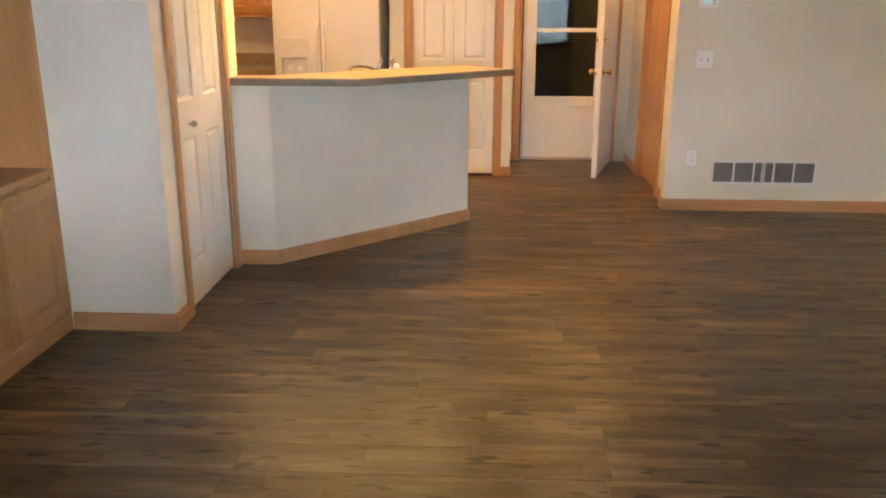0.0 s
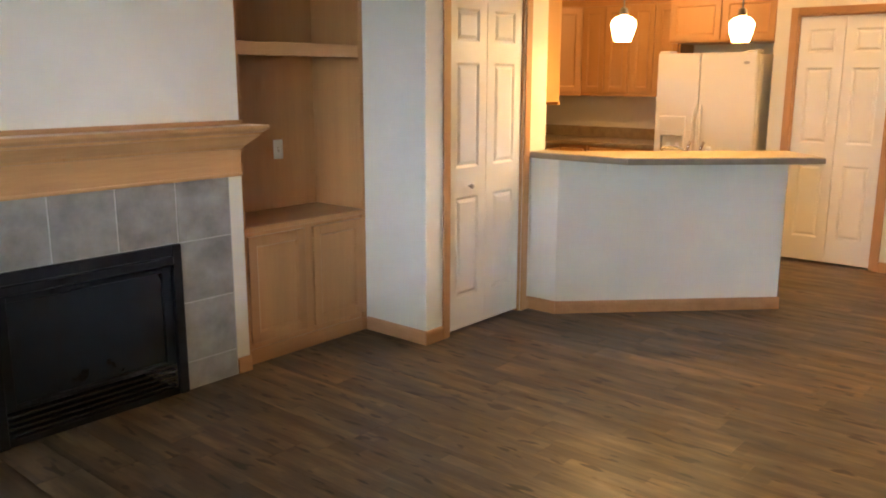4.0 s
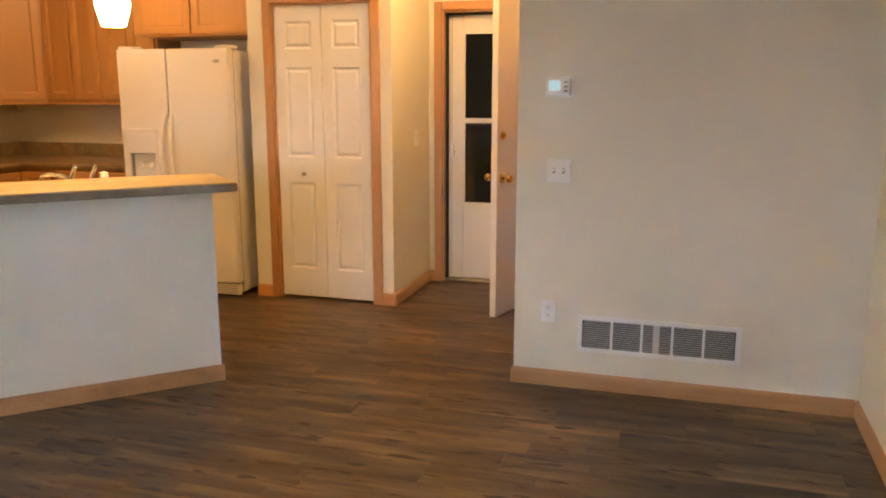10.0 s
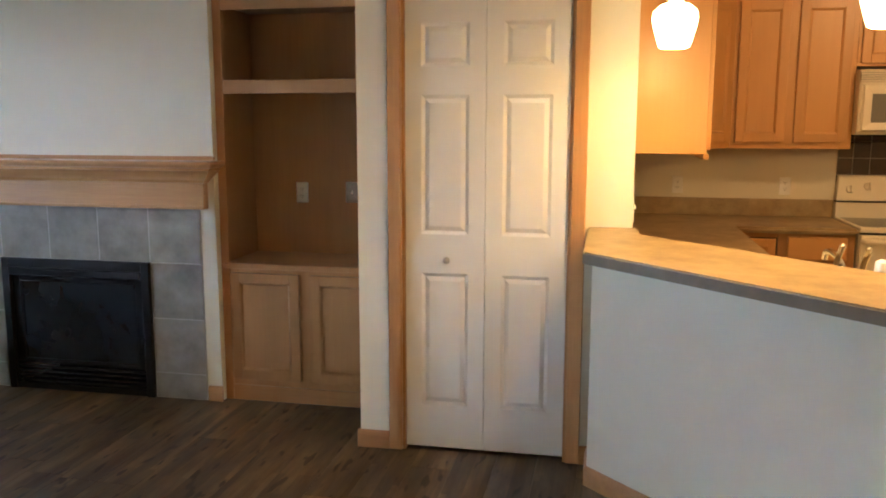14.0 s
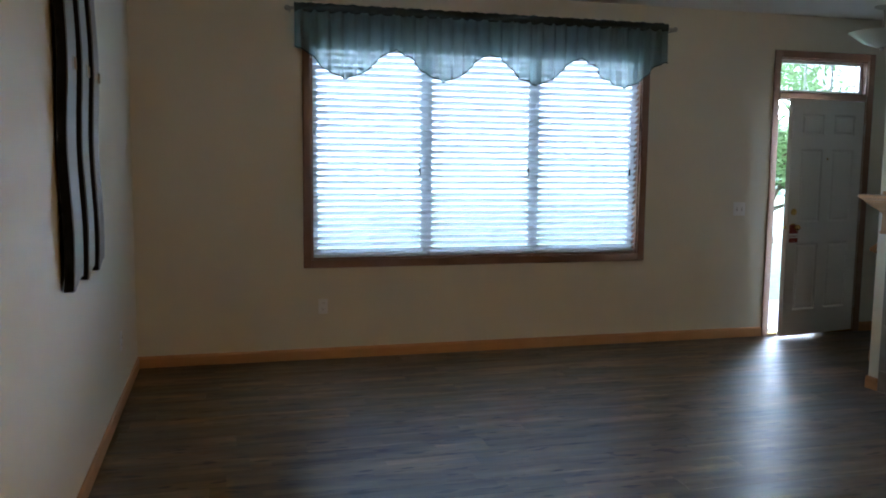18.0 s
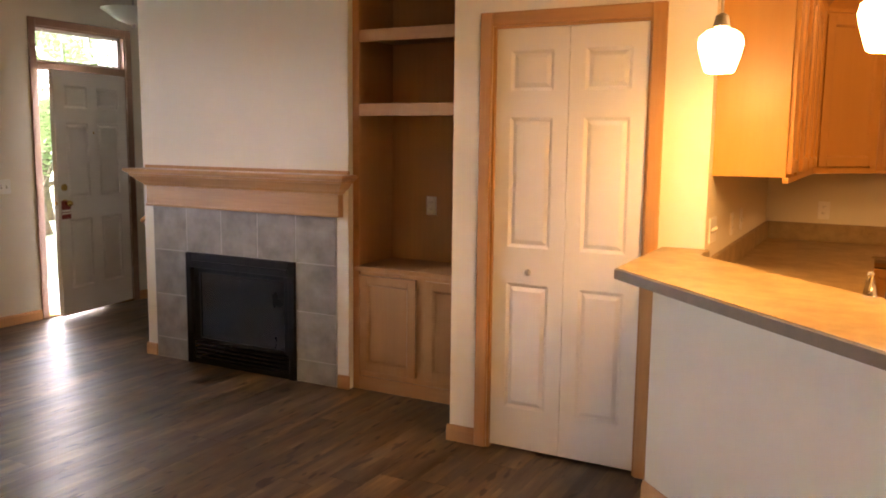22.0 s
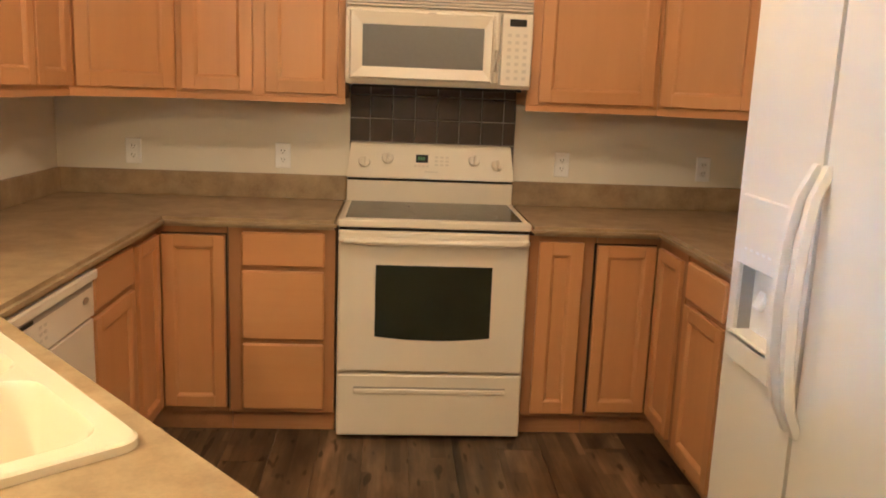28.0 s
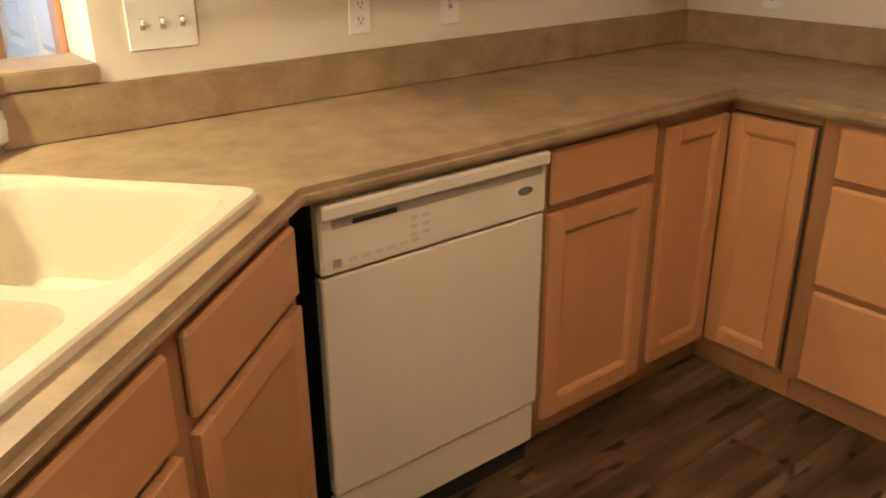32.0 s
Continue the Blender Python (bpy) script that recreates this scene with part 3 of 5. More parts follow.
# thin grey lines draw the shade of the frame's grooves
for x in (0.020, 0.034):
    part("groove_shade_line", B((x, -0.0008, 0.01, x + 0.004, 0.001, 1.98)), GREYTXT, sd)
part("grip", B((SW - 0.40, -0.028, 0.50, SW - 0.16, -0.004, 0.515), bevel=0.004), WHITE, sd)
hb = bmesh.new()
cyl(hb, (0.055, 0, 0.98), (0.055, -0.04, 0.98), 0.010)
box(hb, 0.045, -0.05, 0.94, 0.065, -0.036, 1.04, 0.004)
part("handle", hb, WHITE, sd, "white push handle", True)
ANG = math.degrees(math.atan2(8.09 - 7.205, 1.432 - 1.18))
bd = thing("door_back", pose(1.432, 8.09, 0.012, 0, 0, 180 + ANG), "open cream back door with brass knob and deadbolt", "door", kind="structure")
part("leaf", B((0, 0, 0, 0.915, 0.044, 2.02), bevel=0.003), WHITE, bd, "flush cream door leaf")


def knobset(parent, x, z, thick, lever=False):
    kb = bmesh.new()
    for s, y0 in ((-1, 0.0), (1, thick)):
        cyl(kb, (x, y0, z), (x, y0 + s * 0.012, z), 0.032, 18)
        cyl(kb, (x, y0, z), (x, y0 + s * 0.045, z), 0.011)
        bmesh.ops.create_uvsphere(kb, u_segments=16, v_segments=10, radius=0.027, matrix=Matrix.Translation((x, y0 + s * 0.056, z)) @ Matrix.Diagonal((1, 0.8, 1, 1)))
    part("knob", kb, BRASS, parent, "polished brass knob", True)
    kb = bmesh.new()
    for s, y0 in ((-1, 0.0), (1, thick)):
        cyl(kb, (x, y0, z + 0.27), (x, y0 + s * 0.012, z + 0.27), 0.027, 18)
        box(kb, x - 0.006, y0, z + 0.255, x + 0.006, y0 + s * 0.03, z + 0.285, 0.002)
    part("deadbolt", kb, BRASS, parent, "brass deadbolt", True)


knobset(bd, 0.855, 0.905, 0.044)
# assumed room, added so that the storm door's panes look into darkness
structure("ground_garage", B((-1.5, YN + 0.12, -0.16, 4.0, 12.5, -0.05)), GARAGE_GLOOM, "assumed garage floor with gloom in its colour", "floor")
structure("wall_garage", B((-1.5, 12.5, -0.05, 4.0, 12.65, 2.9), (-1.65, YN + 0.12, -0.05, -1.5, 12.65, 2.9), (4.0, YN + 0.12, -0.05, 4.15, 12.65, 2.9), (-1.65, YN + 0.12, 2.9, 4.15, 12.65, 3.0), (-1.65, YN + 0.12, 2.7, 4.15, YN + 0.2, 2.9), (-1.65, YN + 0.12, -0.05, 0.30, YN + 0.2, 2.9), (1.8, YN + 0.12, -0.05, 4.15, YN + 0.2, 2.9)), GARAGE_GLOOM, "assumed garage walls with gloom in their colour", "wall")

# front door with transom
fw = DX1 - DX0
# this casing's backlit shade is in its wood colour
c = casing("trim_front_door", pose(DX1, YS, 0, 0, 0, 180), fw, DZ1, "oak casing of the front door and transom, backlit shade in its colour", wood_v=SHADEDOAK_Z, wood_h=SHADEDOAK_X)
jambs(c, fw, DZ1, 0.15, False, SHADEDOAK_Z, SHADEDOAK_X)
part("transom_rail", B((0.012, -0.004, 2.045, fw - 0.012, 0.15, 2.105), bevel=0.003), SHADEDOAK_X, c)
part("threshold", B((0.0, -0.01, 0.0, fw, 0.16, 0.02), bevel=0.004), BRASS, c, "brass threshold")
tr = thing("window_transom", pose(DX1, YS, 2.105, 0, 0, 180), "three-light transom window over the front door", "window", kind="structure")
th = DZ1 - 0.012 - 2.105
part("window_frame", B((0.012, 0.05, 0, 0.04, 0.10, th), (fw - 0.04, 0.05, 0, fw - 0.012, 0.10, th), (0.04, 0.05, 0, fw - 0.04, 0.10, 0.022), (0.04, 0.05, th - 0.022, fw - 0.04, 0.10, th)), WHITE, tr)
for k in (1, 2):
    xm = 0.04 + (fw - 0.08) * k / 3
    part("muntin", B((xm - 0.006, 0.066, 0.022, xm + 0.006, 0.084, th - 0.022)), WHITE, tr)
for k in range(3):
    xa, xb = 0.04 + (fw - 0.08) * k / 3 + 0.006, 0.04 + (fw - 0.08) * (k + 1) / 3 - 0.006
    pn = part("pane", B((xa, 0.073, 0.022, xb, 0.077, th - 0.022)), GLASS, tr)
    pn.visible_shadow = False
fd = thing("door_front", pose(DX0 + 0.014, YS - 0.045, 0.02, 0, 0, 10), "white six-panel front door standing ajar", "door", kind="structure")
panel_leaf(fd, "leaf", 0.86, 2.02, 2, ((0.22, 0.80), (0.98, 1.60), (1.72, 1.90)), thick=0.044, stile=0.11, both=True)
kb = bmesh.new()
cyl(kb, (0.80, 0.044, 1.07), (0.80, 0.058, 1.07), 0.028, 18)
cyl(kb, (0.80, 0.044, 0.94), (0.80, 0.056, 0.94), 0.032, 18)
cyl(kb, (0.80, 0.044, 0.94), (0.80, 0.09, 0.94), 0.011)
bmesh.ops.create_uvsphere(kb, u_segments=16, v_segments=10, radius=0.026, matrix=Matrix.Translation((0.80, 0.10, 0.94)))
part("knob", kb, BRASS, fd, "brass knob and deadbolt", True)
tg = part("tag", B((0.745, 0.0565, 0.81, 0.848, 0.0585, 0.962), bevel=0.0006), RED, fd, "red and white paper tag")
for z0, z1 in ((0.850, 0.862), (0.869, 0.887)):
    part("tag_band", B((0.747, 0.0586, z0, 0.846, 0.0590, z1)), PLATE, tg, "white band of the tag")
part("latch", B((0.86, 0.012, 0.925, 0.878, 0.034, 0.957), bevel=0.004), BRASS, fd)
kb = bmesh.new()
cyl(kb, (0.43, 0.044, 1.52), (0.43, 0.049, 1.52), 0.009)
part("peephole", kb, BRASS, fd)
for z in (0.25, 1.02, 1.78):
    kb = bmesh.new()
    cyl(kb, (-0.004, 0.05, z - 0.05), (-0.004, 0.05, z + 0.05), 0.007)
    part("hinge", kb, NICKEL, fd)

# wide window, blinds and valance; local x runs west along the wall
ww, wh = WX1 - WX0, WZ1 - WZ0
# casing and jambs take the oak darkened for backlight
wt = casing("trim_window", pose(WX1, YS, WZ0, 0, 0, 180), ww, wh, "oak casing of the wide window, backlit shade in its colour", sill=True, wood_v=SHADEDOAK_Z, wood_h=SHADEDOAK_X)
jambs(wt, ww, wh, 0.15, True, SHADEDOAK_Z, SHADEDOAK_X)
win = thing("window_1", pose(WX1, YS, WZ0, 0, 0, 180), "wide three-part white window", "window", kind="structure")
FW = 0.042
for k in range(3):
    xa, xb = 0.012 + (ww - 0.024) * k / 3, 0.012 + (ww - 0.024) * (k + 1) / 3
    fr = part("window_frame", B((xa, 0.075, 0.012, xa + FW, 0.11, wh - 0.012), (xb - FW, 0.075, 0.012, xb, 0.11, wh - 0.012), (xa + FW, 0.075, 0.012, xb - FW, 0.11, 0.012 + FW), (xa + FW, 0.075, wh - 0.012 - FW, xb - FW, 0.11, wh - 0.012)), VINYL, win)
    pn = part("pane", B((xa + FW, 0.094, 0.012 + FW, xb - FW, 0.098, wh - 0.012 - FW)), GLASS, win)
    pn.visible_shadow = False
sb = bmesh.new()
box(sb, -0.436, -0.0245, -0.0012, 0.436, 0.0245, 0.0012)
slat_me = mesh("slat", sb, BLIND)
NS = 32
for k in range(3):
    xm = 0.012 + (ww - 0.024) * (k + 0.5) / 3
    bl = thing("window_blind", pose(WX1, YS, WZ0, 0, 0, 180) @ pose(xm, 0.040, 0.016), "white two-inch slatted blind, lowered and open", "blind", "window blinds")
    part("headrail", B((-0.435, -0.025, wh - 0.085, 0.435, 0.03, wh - 0.032), bevel=0.004), BLIND, bl)
    part("bottom_rail", B((-0.43, -0.024, 0.0, 0.43, 0.024, 0.018), bevel=0.004), BLIND, bl)
    for s in range(NS):
        so = new("slat", slat_me)
        so.parent = bl
        so.matrix_basis = pose(0, 0, 0.045 + s * (wh - 0.16) / (NS - 1), -38 + random.uniform(-0.6, 0.6), random.uniform(-0.08, 0.08), 0)
    for xl in (-0.33, 0.33):
        part("ladder_cord", B((xl - 0.0015, -0.026, 0.01, xl + 0.0015, -0.024, wh - 0.09)), BLIND, bl)
    wd = part("wand", B((0.365, -0.036, wh * 0.42, 0.371, -0.030, wh - 0.09), bevel=0.002), PLATE, bl)
    part("wand_tip", B((0.362, -0.039, wh * 0.385, 0.374, -0.027, wh * 0.42), bevel=0.003), DARK, wd)

val = thing("valance", pose(0, YS, 0), "sheer dark green ruffled valance on a rod", "valance")
rb = bmesh.new()
cyl(rb, (-0.944, 0.075, 2.556), (2.119, 0.075, 2.556), 0.011)
for x in (-0.944, 2.119):
    bmesh.ops.create_uvsphere(rb, u_segments=12, v_segments=8, radius=0.02, matrix=Matrix.Translation((x, 0.075, 2.556)))
for x in (-0.93, 0.60, 2.10):
    box(rb, x - 0.006, -0.002, 2.536, x + 0.006, 0.075, 2.551)
part("rod", rb, NICKEL, val, "", True)


def scallop(x):
    s = (2.07 - x) / 0.733
    k = abs(s - math.floor(s) - 0.5) * 2
    return 2.310 - 0.235 * min(1.0, (1 - k) * 1.16) + 0.014 * math.sin(3.5 * math.pi * k)


vb, hb2 = bmesh.new(), bmesh.new()
nx, nz = 300, 10
grid, hem = [], []
for i in range(nx + 1):
    x = -0.876 + 2.946 * i / nx
    zb = scallop(x)
    col = []
    for j in range(nz + 1):
        f = j / nz
        z = 2.545 + (zb - 2.545) * f
        y = 0.082 + (0.010 + 0.016 * f) * math.sin(x * 62 + 1.7 * math.sin(x * 7)) + 0.006 * math.sin(x * 131)
        col.append(vb.verts.new((x, y, z)))
    grid.append(col)
    hem.append((x, col[-1].co.y + 0.002, zb))
for a, b in zip(grid, grid[1:]):
    for j in range(nz):
        vb.faces.new((a[j], b[j], b[j + 1], a[j + 1]))
part("curtain", vb, SHEER, val, "sheer dark green scalloped fabric", True)
tube(hb2, hem, 0.005, 5)
part("hem", hb2, HEM, val, "dark corded hem")
vb = bmesh.new()
rings = []
for i in range(nx + 1):
    x = -0.876 + 2.946 * i / nx
    r = 0.033 + 0.0025 * math.sin(x * 95 + 2 * math.sin(x * 9)) + 0.0025 * math.sin(x * 41 + 3)
    rings.append([vb.verts.new((x, 0.075 + 0.62 * r * math.cos(2 * math.pi * k / 10), 2.566 + r * math.sin(2 * math.pi * k / 10))) for k in range(10)])
for p, q in zip(rings, rings[1:]):
    for k in range(10):
        vb.faces.new((p[k], p[(k + 1) % 10], q[(k + 1) % 10], q[k]))
part("ruffle", vb, HEM, val, "gathered dark green heading", True)

# ---- fireplace ----
fp = thing("fireplace", pose(-1.605, 1.804, 0), "gas fireplace with grey stone tile surround and oak mantel", "fireplace")
part("grout_bed", B((0, -0.7575, 0, 0.008, -0.4535, 1.055), (0, 0.4535, 0, 0.008, 0.7575, 1.055), (0, -0.4535, 0.752, 0.008, 0.4535, 1.055)), GROUT, fp)
TY = [-0.7575 + 0.303 * k for k in range(6)]
TZ = [0.0, 0.142, 0.446, 0.752, 1.055]
for r in range(4):
    for k in range(5):
        if 1 <= k <= 3 and r < 3:
            continue
        g = 0.0032
        bmt = B((0.002, TY[k] + g, TZ[r] + g, 0.0095, TY[k + 1] - g, TZ[r + 1] - g), bevel=0.0015)
        part("tile", bmt, FTILE, fp)
ins = part("insert_frame", B((0, -0.4535, 0.0, 0.03, -0.405, 0.752), (0, 0.405, 0.0, 0.03, 0.4535, 0.752), (0, -0.405, 0.70, 0.03, 0.405, 0.752), (0.004, -0.405, 0.0, 0.02, 0.405, 0.035), bevel=0.003), BLACK, fp, "black metal insert")
part("hood", B((0.002, -0.405, 0.655, 0.042, 0.405, 0.70), bevel=0.006), BLACK, ins)
part("glass", B((-0.012, -0.36, 0.165, -0.006, 0.36, 0.63), bevel=0.0), SMOKED, ins, "dark smoked glass")
part("glass_frame", B((-0.012, -0.405, 0.15, 0.008, -0.355, 0.655), (-0.012, 0.355, 0.15, 0.008, 0.405, 0.655), (-0.012, -0.355, 0.62, 0.008, 0.355, 0.655), (-0.012, -0.355, 0.15, 0.008, 0.355, 0.175), bevel=0.003), BLACK, ins)
for k in range(4):
    part("louver", B((-0.01, -0.395, 0.042 + 0.027 * k, 0.016, 0.395, 0.054 + 0.027 * k), bevel=0.003), BLACK, ins)
part("firebox", B((-0.38, -0.43, 0.0, -0.37, 0.43, 0.73), (-0.37, -0.43, 0.0, -0.02, 0.43, 0.01)), BLACK, ins)
mt = thing("mantel", pose(-1.605, 1.822, 1.05), "honey oak mantel shelf with crown moulding", "mantel")
part("frieze", B((0, -0.788, 0.0, 0.055, 0.788, 0.15), bevel=0.004), OAK_Y, mt)
part("bead", B((0.055, -0.79, 0.0, 0.064, 0.79, 0.018), bevel=0.004), OAK_Y, mt)
cr = bmesh.new()
prof = [(0.055, 0.135), (0.063, 0.140), (0.070, 0.152), (0.090, 0.168), (0.112, 0.190), (0.124, 0.203), (0.130, 0.205), (0.130, 0.216), (0.142, 0.222), (0.152, 0.231)]
rings = [[cr.verts.new((0.0, -0.788 - (u - 0.055), h)), cr.verts.new((u, -0.788 - (u - 0.055), h)), cr.verts.new((u, 0.788 + (u - 0.055), h)), cr.verts.new((0.0, 0.788 + (u - 0.055), h))] for u, h in prof]
for p, q in zip(rings, rings[1:]):
    for k in range(4):
        cr.faces.new((p[k], p[(k + 1) % 4], q[(k + 1) % 4], q[k]))
cr.faces.new(rings[0][::-1]), cr.faces.new(rings[-1])
part("crown", cr, OAK_Y, mt)
part("back_strip", B((0.0, -0.835, 0.2522, 0.018, 0.835, 0.274), bevel=0.003), OAK_Y, mt)
part("shelf", B((0.0, -0.892, 0.2312, 0.162, 0.892, 0.252), bevel=0.005), OAK_Y, mt)

# ---- built-in bookcase ----
bk = thing("bookcase", pose(-1.665, 2.647, 0), "built-in pale oak bookcase with closed cupboard below", "bookcase")
BW = 0.916
part("back_panel", B((-0.42, 0.02, 0.74, -0.405, BW - 0.02, 2.45)), OAKPALE, bk)
for y0 in (0.0, BW - 0.018):
    part("side_panel", B((-0.42, y0, 0.0, -0.002, y0 + 0.018, 2.46)), OAKPALE, bk)
part("stile", B((-0.002, 0.0, 0.0, 0.018, 0.045, 2.46), bevel=0.002), OAKPALE, bk)
part("stile", B((-0.002, BW - 0.032, 0.0, 0.018, BW, 2.46), bevel=0.002), OAKPALE, bk)
part("top_rail", B((-0.40, 0.045, 2.40, 0.018, BW - 0.032, 2.46), bevel=0.002), OAKPALE_Y, bk)
for z in (1.645, 2.065):
    part("shelf", B((-0.405, 0.018, z + 0.03, 0.0, BW - 0.018, z + 0.05)), OAKPALE_Y, bk)
    part("shelf_front", B((0.0, 0.045, z, 0.014, BW - 0.032, z + 0.07), bevel=0.003), OAKPALE_Y, bk)
part("counter", B((-0.405, 0.018, 0.728, 0.03, BW - 0.018, 0.758), bevel=0.005), OAKPALE_Y, bk)
part("cupboard_front", B((-0.02, 0.045, 0.085, 0.004, BW - 0.032, 0.727)), OAKPALE, bk)
part("plinth", B((-0.02, 0.045, 0.0, 0.016, BW - 0.032, 0.084), bevel=0.003), OAKPALE_Y, bk)


def frame_door(parent, x0, z0, x1, z1, material=MAPLE, level=MAPLE_X, rail=0.052, name="door", th=0.019, swap=None):
    """A cabinet door: frame with a flat sunk panel, in local x, -y outward."""
    bm = bmesh.new()
    box(bm, x0, -th, z0, x0 + rail, 0, z1, 0.002)
    box(bm, x1 - rail, -th, z0, x1, 0, z1, 0.002)
    box(bm, x0 + rail, -th, z0, x1 - rail, 0, z0 + rail, 0.002)
    box(bm, x0 + rail, -th, z1 - rail, x1 - rail, 0, z1, 0.002)
    if swap:
        bmesh.ops.transform(bm, matrix=swap, verts=bm.verts[:])
    d = part(name, bm, material, parent)
    bm = bmesh.new()
    ring = [((x0 + rail, z0 + rail), -th + 0.0015), ((x0 + rail + 0.004, z0 + rail + 0.004), -th + 0.003), ((x0 + rail + 0.012, z0 + rail + 0.012), -th + 0.012)]
    prev = None
    for (rx, rz), y in ring:
        dx, dz = rx - x0, rz - z0
        vs = [bm.verts.new((px, y, pz)) for px, pz in ((x0 + dx, z0 + dz), (x1 - dx, z0 + dz), (x1 - dx, z1 - dz), (x0 + dx, z1 - dz))]
        if prev:
            for k in range(4):
                bm.faces.new((prev[k], prev[(k + 1) % 4], vs[(k + 1) % 4], vs[k]))
        prev = vs
    bm.faces.new(prev)
    if swap:
        bmesh.ops.transform(bm, matrix=swap, verts=bm.verts[:])
    part("panel", bm, material, d)
    return d


def slab(parent, x0, z0, x1, z1, name="drawer", th=0.019):
    return part(name, B((x0, -th, z0, x1, 0, z1), bevel=0.007), MAPLE_X, parent)


SW90 = pose(0.004, 0, 0, 0, 0, 90)
frame_door(bk, 0.050, 0.12, 0.436, 0.705, OAKPALE, OAKPALE_Y, swap=SW90)
frame_door(bk, 0.498, 0.12, 0.884, 0.705, OAKPALE, OAKPALE_Y, swap=SW90)


# ---- wall plates ----
def plate(name, m, label, kind, gangs=1):
    t = thing(name, m, label, "outlet" if kind == "outlet" else "light switch", "wall plates")
    w = 0.07 + 0.046 * (gangs - 1)
    part("cover", B((-w / 2, -0.006, -0.057, w / 2, 0, 0.057), bevel=0.003), PLATE, t)
    for g in range(gangs):
        x = (g - (gangs - 1) / 2) * 0.046
        if kind == "outlet":
            for z in (-0.02, 0.02):
                part("socket", B((x - 0.016, -0.008, z - 0.013, x + 0.016, -0.004, z + 0.013), bevel=0.0035), PLATE, t)
                part("slot", B((x - 0.008, -0.0086, z - 0.001, x - 0.0055, -0.0078, z + 0.008), (x + 0.0055, -0.0086, z - 0.001, x + 0.008, -0.0078, z + 0.007), (x - 0.002, -0.0086, z - 0.009, x + 0.002, -0.0078, z - 0.005)), DARK, t)
        else:
            bm = B((x - 0.0045, -0.016, -0.002, x + 0.0045, -0.005, 0.010), bevel=0.002)
            part("toggle", bm, PLATE, t)
            part("toggle_slot", B((x - 0.006, -0.0066, -0.013, x + 0.006, -0.0058, 0.013)), GREYTXT, t)
    return t


plate("outlet", pose(1.753, 6.118, 0.388), "white outlet on the cream wall", "outlet")
plate("light_switch", pose(1.786, 6.118, 1.092), "white double switch plate on the cream wall", "switch", 2)
plate("light_switch", pose(HX, 6.42, 1.05, 0, 0, -90), "white switch plate in the hall", "switch")
plate("light_switch", pose(0.475, 7.80, 1.13, 0, 0, 90), "white switch plate beside the back door", "switch")
plate("outlet", pose(1.87, YS, 0.40, 0, 0, 180), "white outlet under the window", "outlet")
plate("light_switch", pose(-1.66, YS, 1.11, 0, 0, 180), "white double switch plate by the front door", "switch", 2)
plate("outlet", pose(XE, 0.27, 0.40, 0, 0, -90), "white outlet on the east wall", "outlet")
plate("outlet", pose(XE, 2.95, 0.36, 0, 0, -90), "white outlet on the east wall", "outlet")
plate("outlet", pose(-2.065, 2.955, 1.105, 0, 0, 90), "white outlet inside the bookcase", "outlet")
plate("light_switch", pose(-2.065, 3.25, 1.11, 0, 0, 90), "white cable plate inside the bookcase", "switch")
plate("light_switch", pose(-1.318, 4.77, 1.132, 0, 0, 180), "white triple switch plate over the counter", "switch", 3)
plate("light_switch", pose(-2.15, 4.77, 1.115, 0, 0, 180), "white phone jack plate over the counter", "switch")
plate("outlet", pose(-1.845, 4.77, 1.115, 0, 0, 180), "white outlet over the counter", "outlet")
for y in (5.11, 5.778, 7.065, 7.74):
    plate("outlet", pose(XW, y, 1.10, 0, 0, 90), "white outlet over the counter", "outlet")

th = thing("thermostat", pose(1.778, 6.118, 1.488), "white thermostat with lit blue screen", "thermostat")
part("body", B((-0.058, -0.026, -0.042, 0.058, -0.004, 0.042), bevel=0.006), PLATE, th)
part("back_plate", B((-0.064, -0.004, -0.048, 0.064, 0, 0.048)), PLATE, th)
part("screen", B((-0.044, -0.0275, -0.016, 0.008, -0.0262, 0.028)), SCREEN, th, "pale blue lit screen")
for z in (-0.018, 0.002, 0.022):
    part("button", B((0.026, -0.029, z - 0.005, 0.044, -0.0262, z + 0.005), bevel=0.001), GREYTXT, th)

vg = thing("return_air_grille", pose(2.284, 6.118, 0.287), "white return-air grille with five louvred bays", "air grille")
GW, GH = 0.382, 0.093
part("frame", B((-GW, -0.008, -GH, GW, 0, -GH + 0.022), (-GW, -0.008, GH - 0.022, GW, 0, GH), (-GW, -0.008, -GH + 0.022, -GW + 0.022, 0, GH - 0.022), (GW - 0.022, -0.008, -GH + 0.022, GW, 0, GH - 0.022), bevel=0.002), WHITE, vg)
bay = (2 * GW - 0.044) / 5
part("backing", B((-GW + 0.02, -0.0012, -GH + 0.02, GW - 0.02, -0.0004, GH - 0.02)), DUCT, vg, "dark duct behind the louvres")
for k in range(5):
    xa = -GW + 0.022 + bay * k
    if k:
        part("mullion", B((xa - 0.006, -0.007, -GH + 0.022, xa + 0.006, -0.001, GH - 0.022)), WHITE, vg)
    for j in range(13):
        z = -GH + 0.028 + j * 0.0108
        fm = B((xa + 0.007, -0.0058, z, xa + bay - 0.007, -0.0016, z + 0.0022))
        part("louver", fm, LOUVER, vg)
part("filter_strip", B((-0.018, -0.0066, -GH + 0.022, 0.012, -0.0060, GH - 0.022)), FILTER, vg, "pale strip over the middle bay")

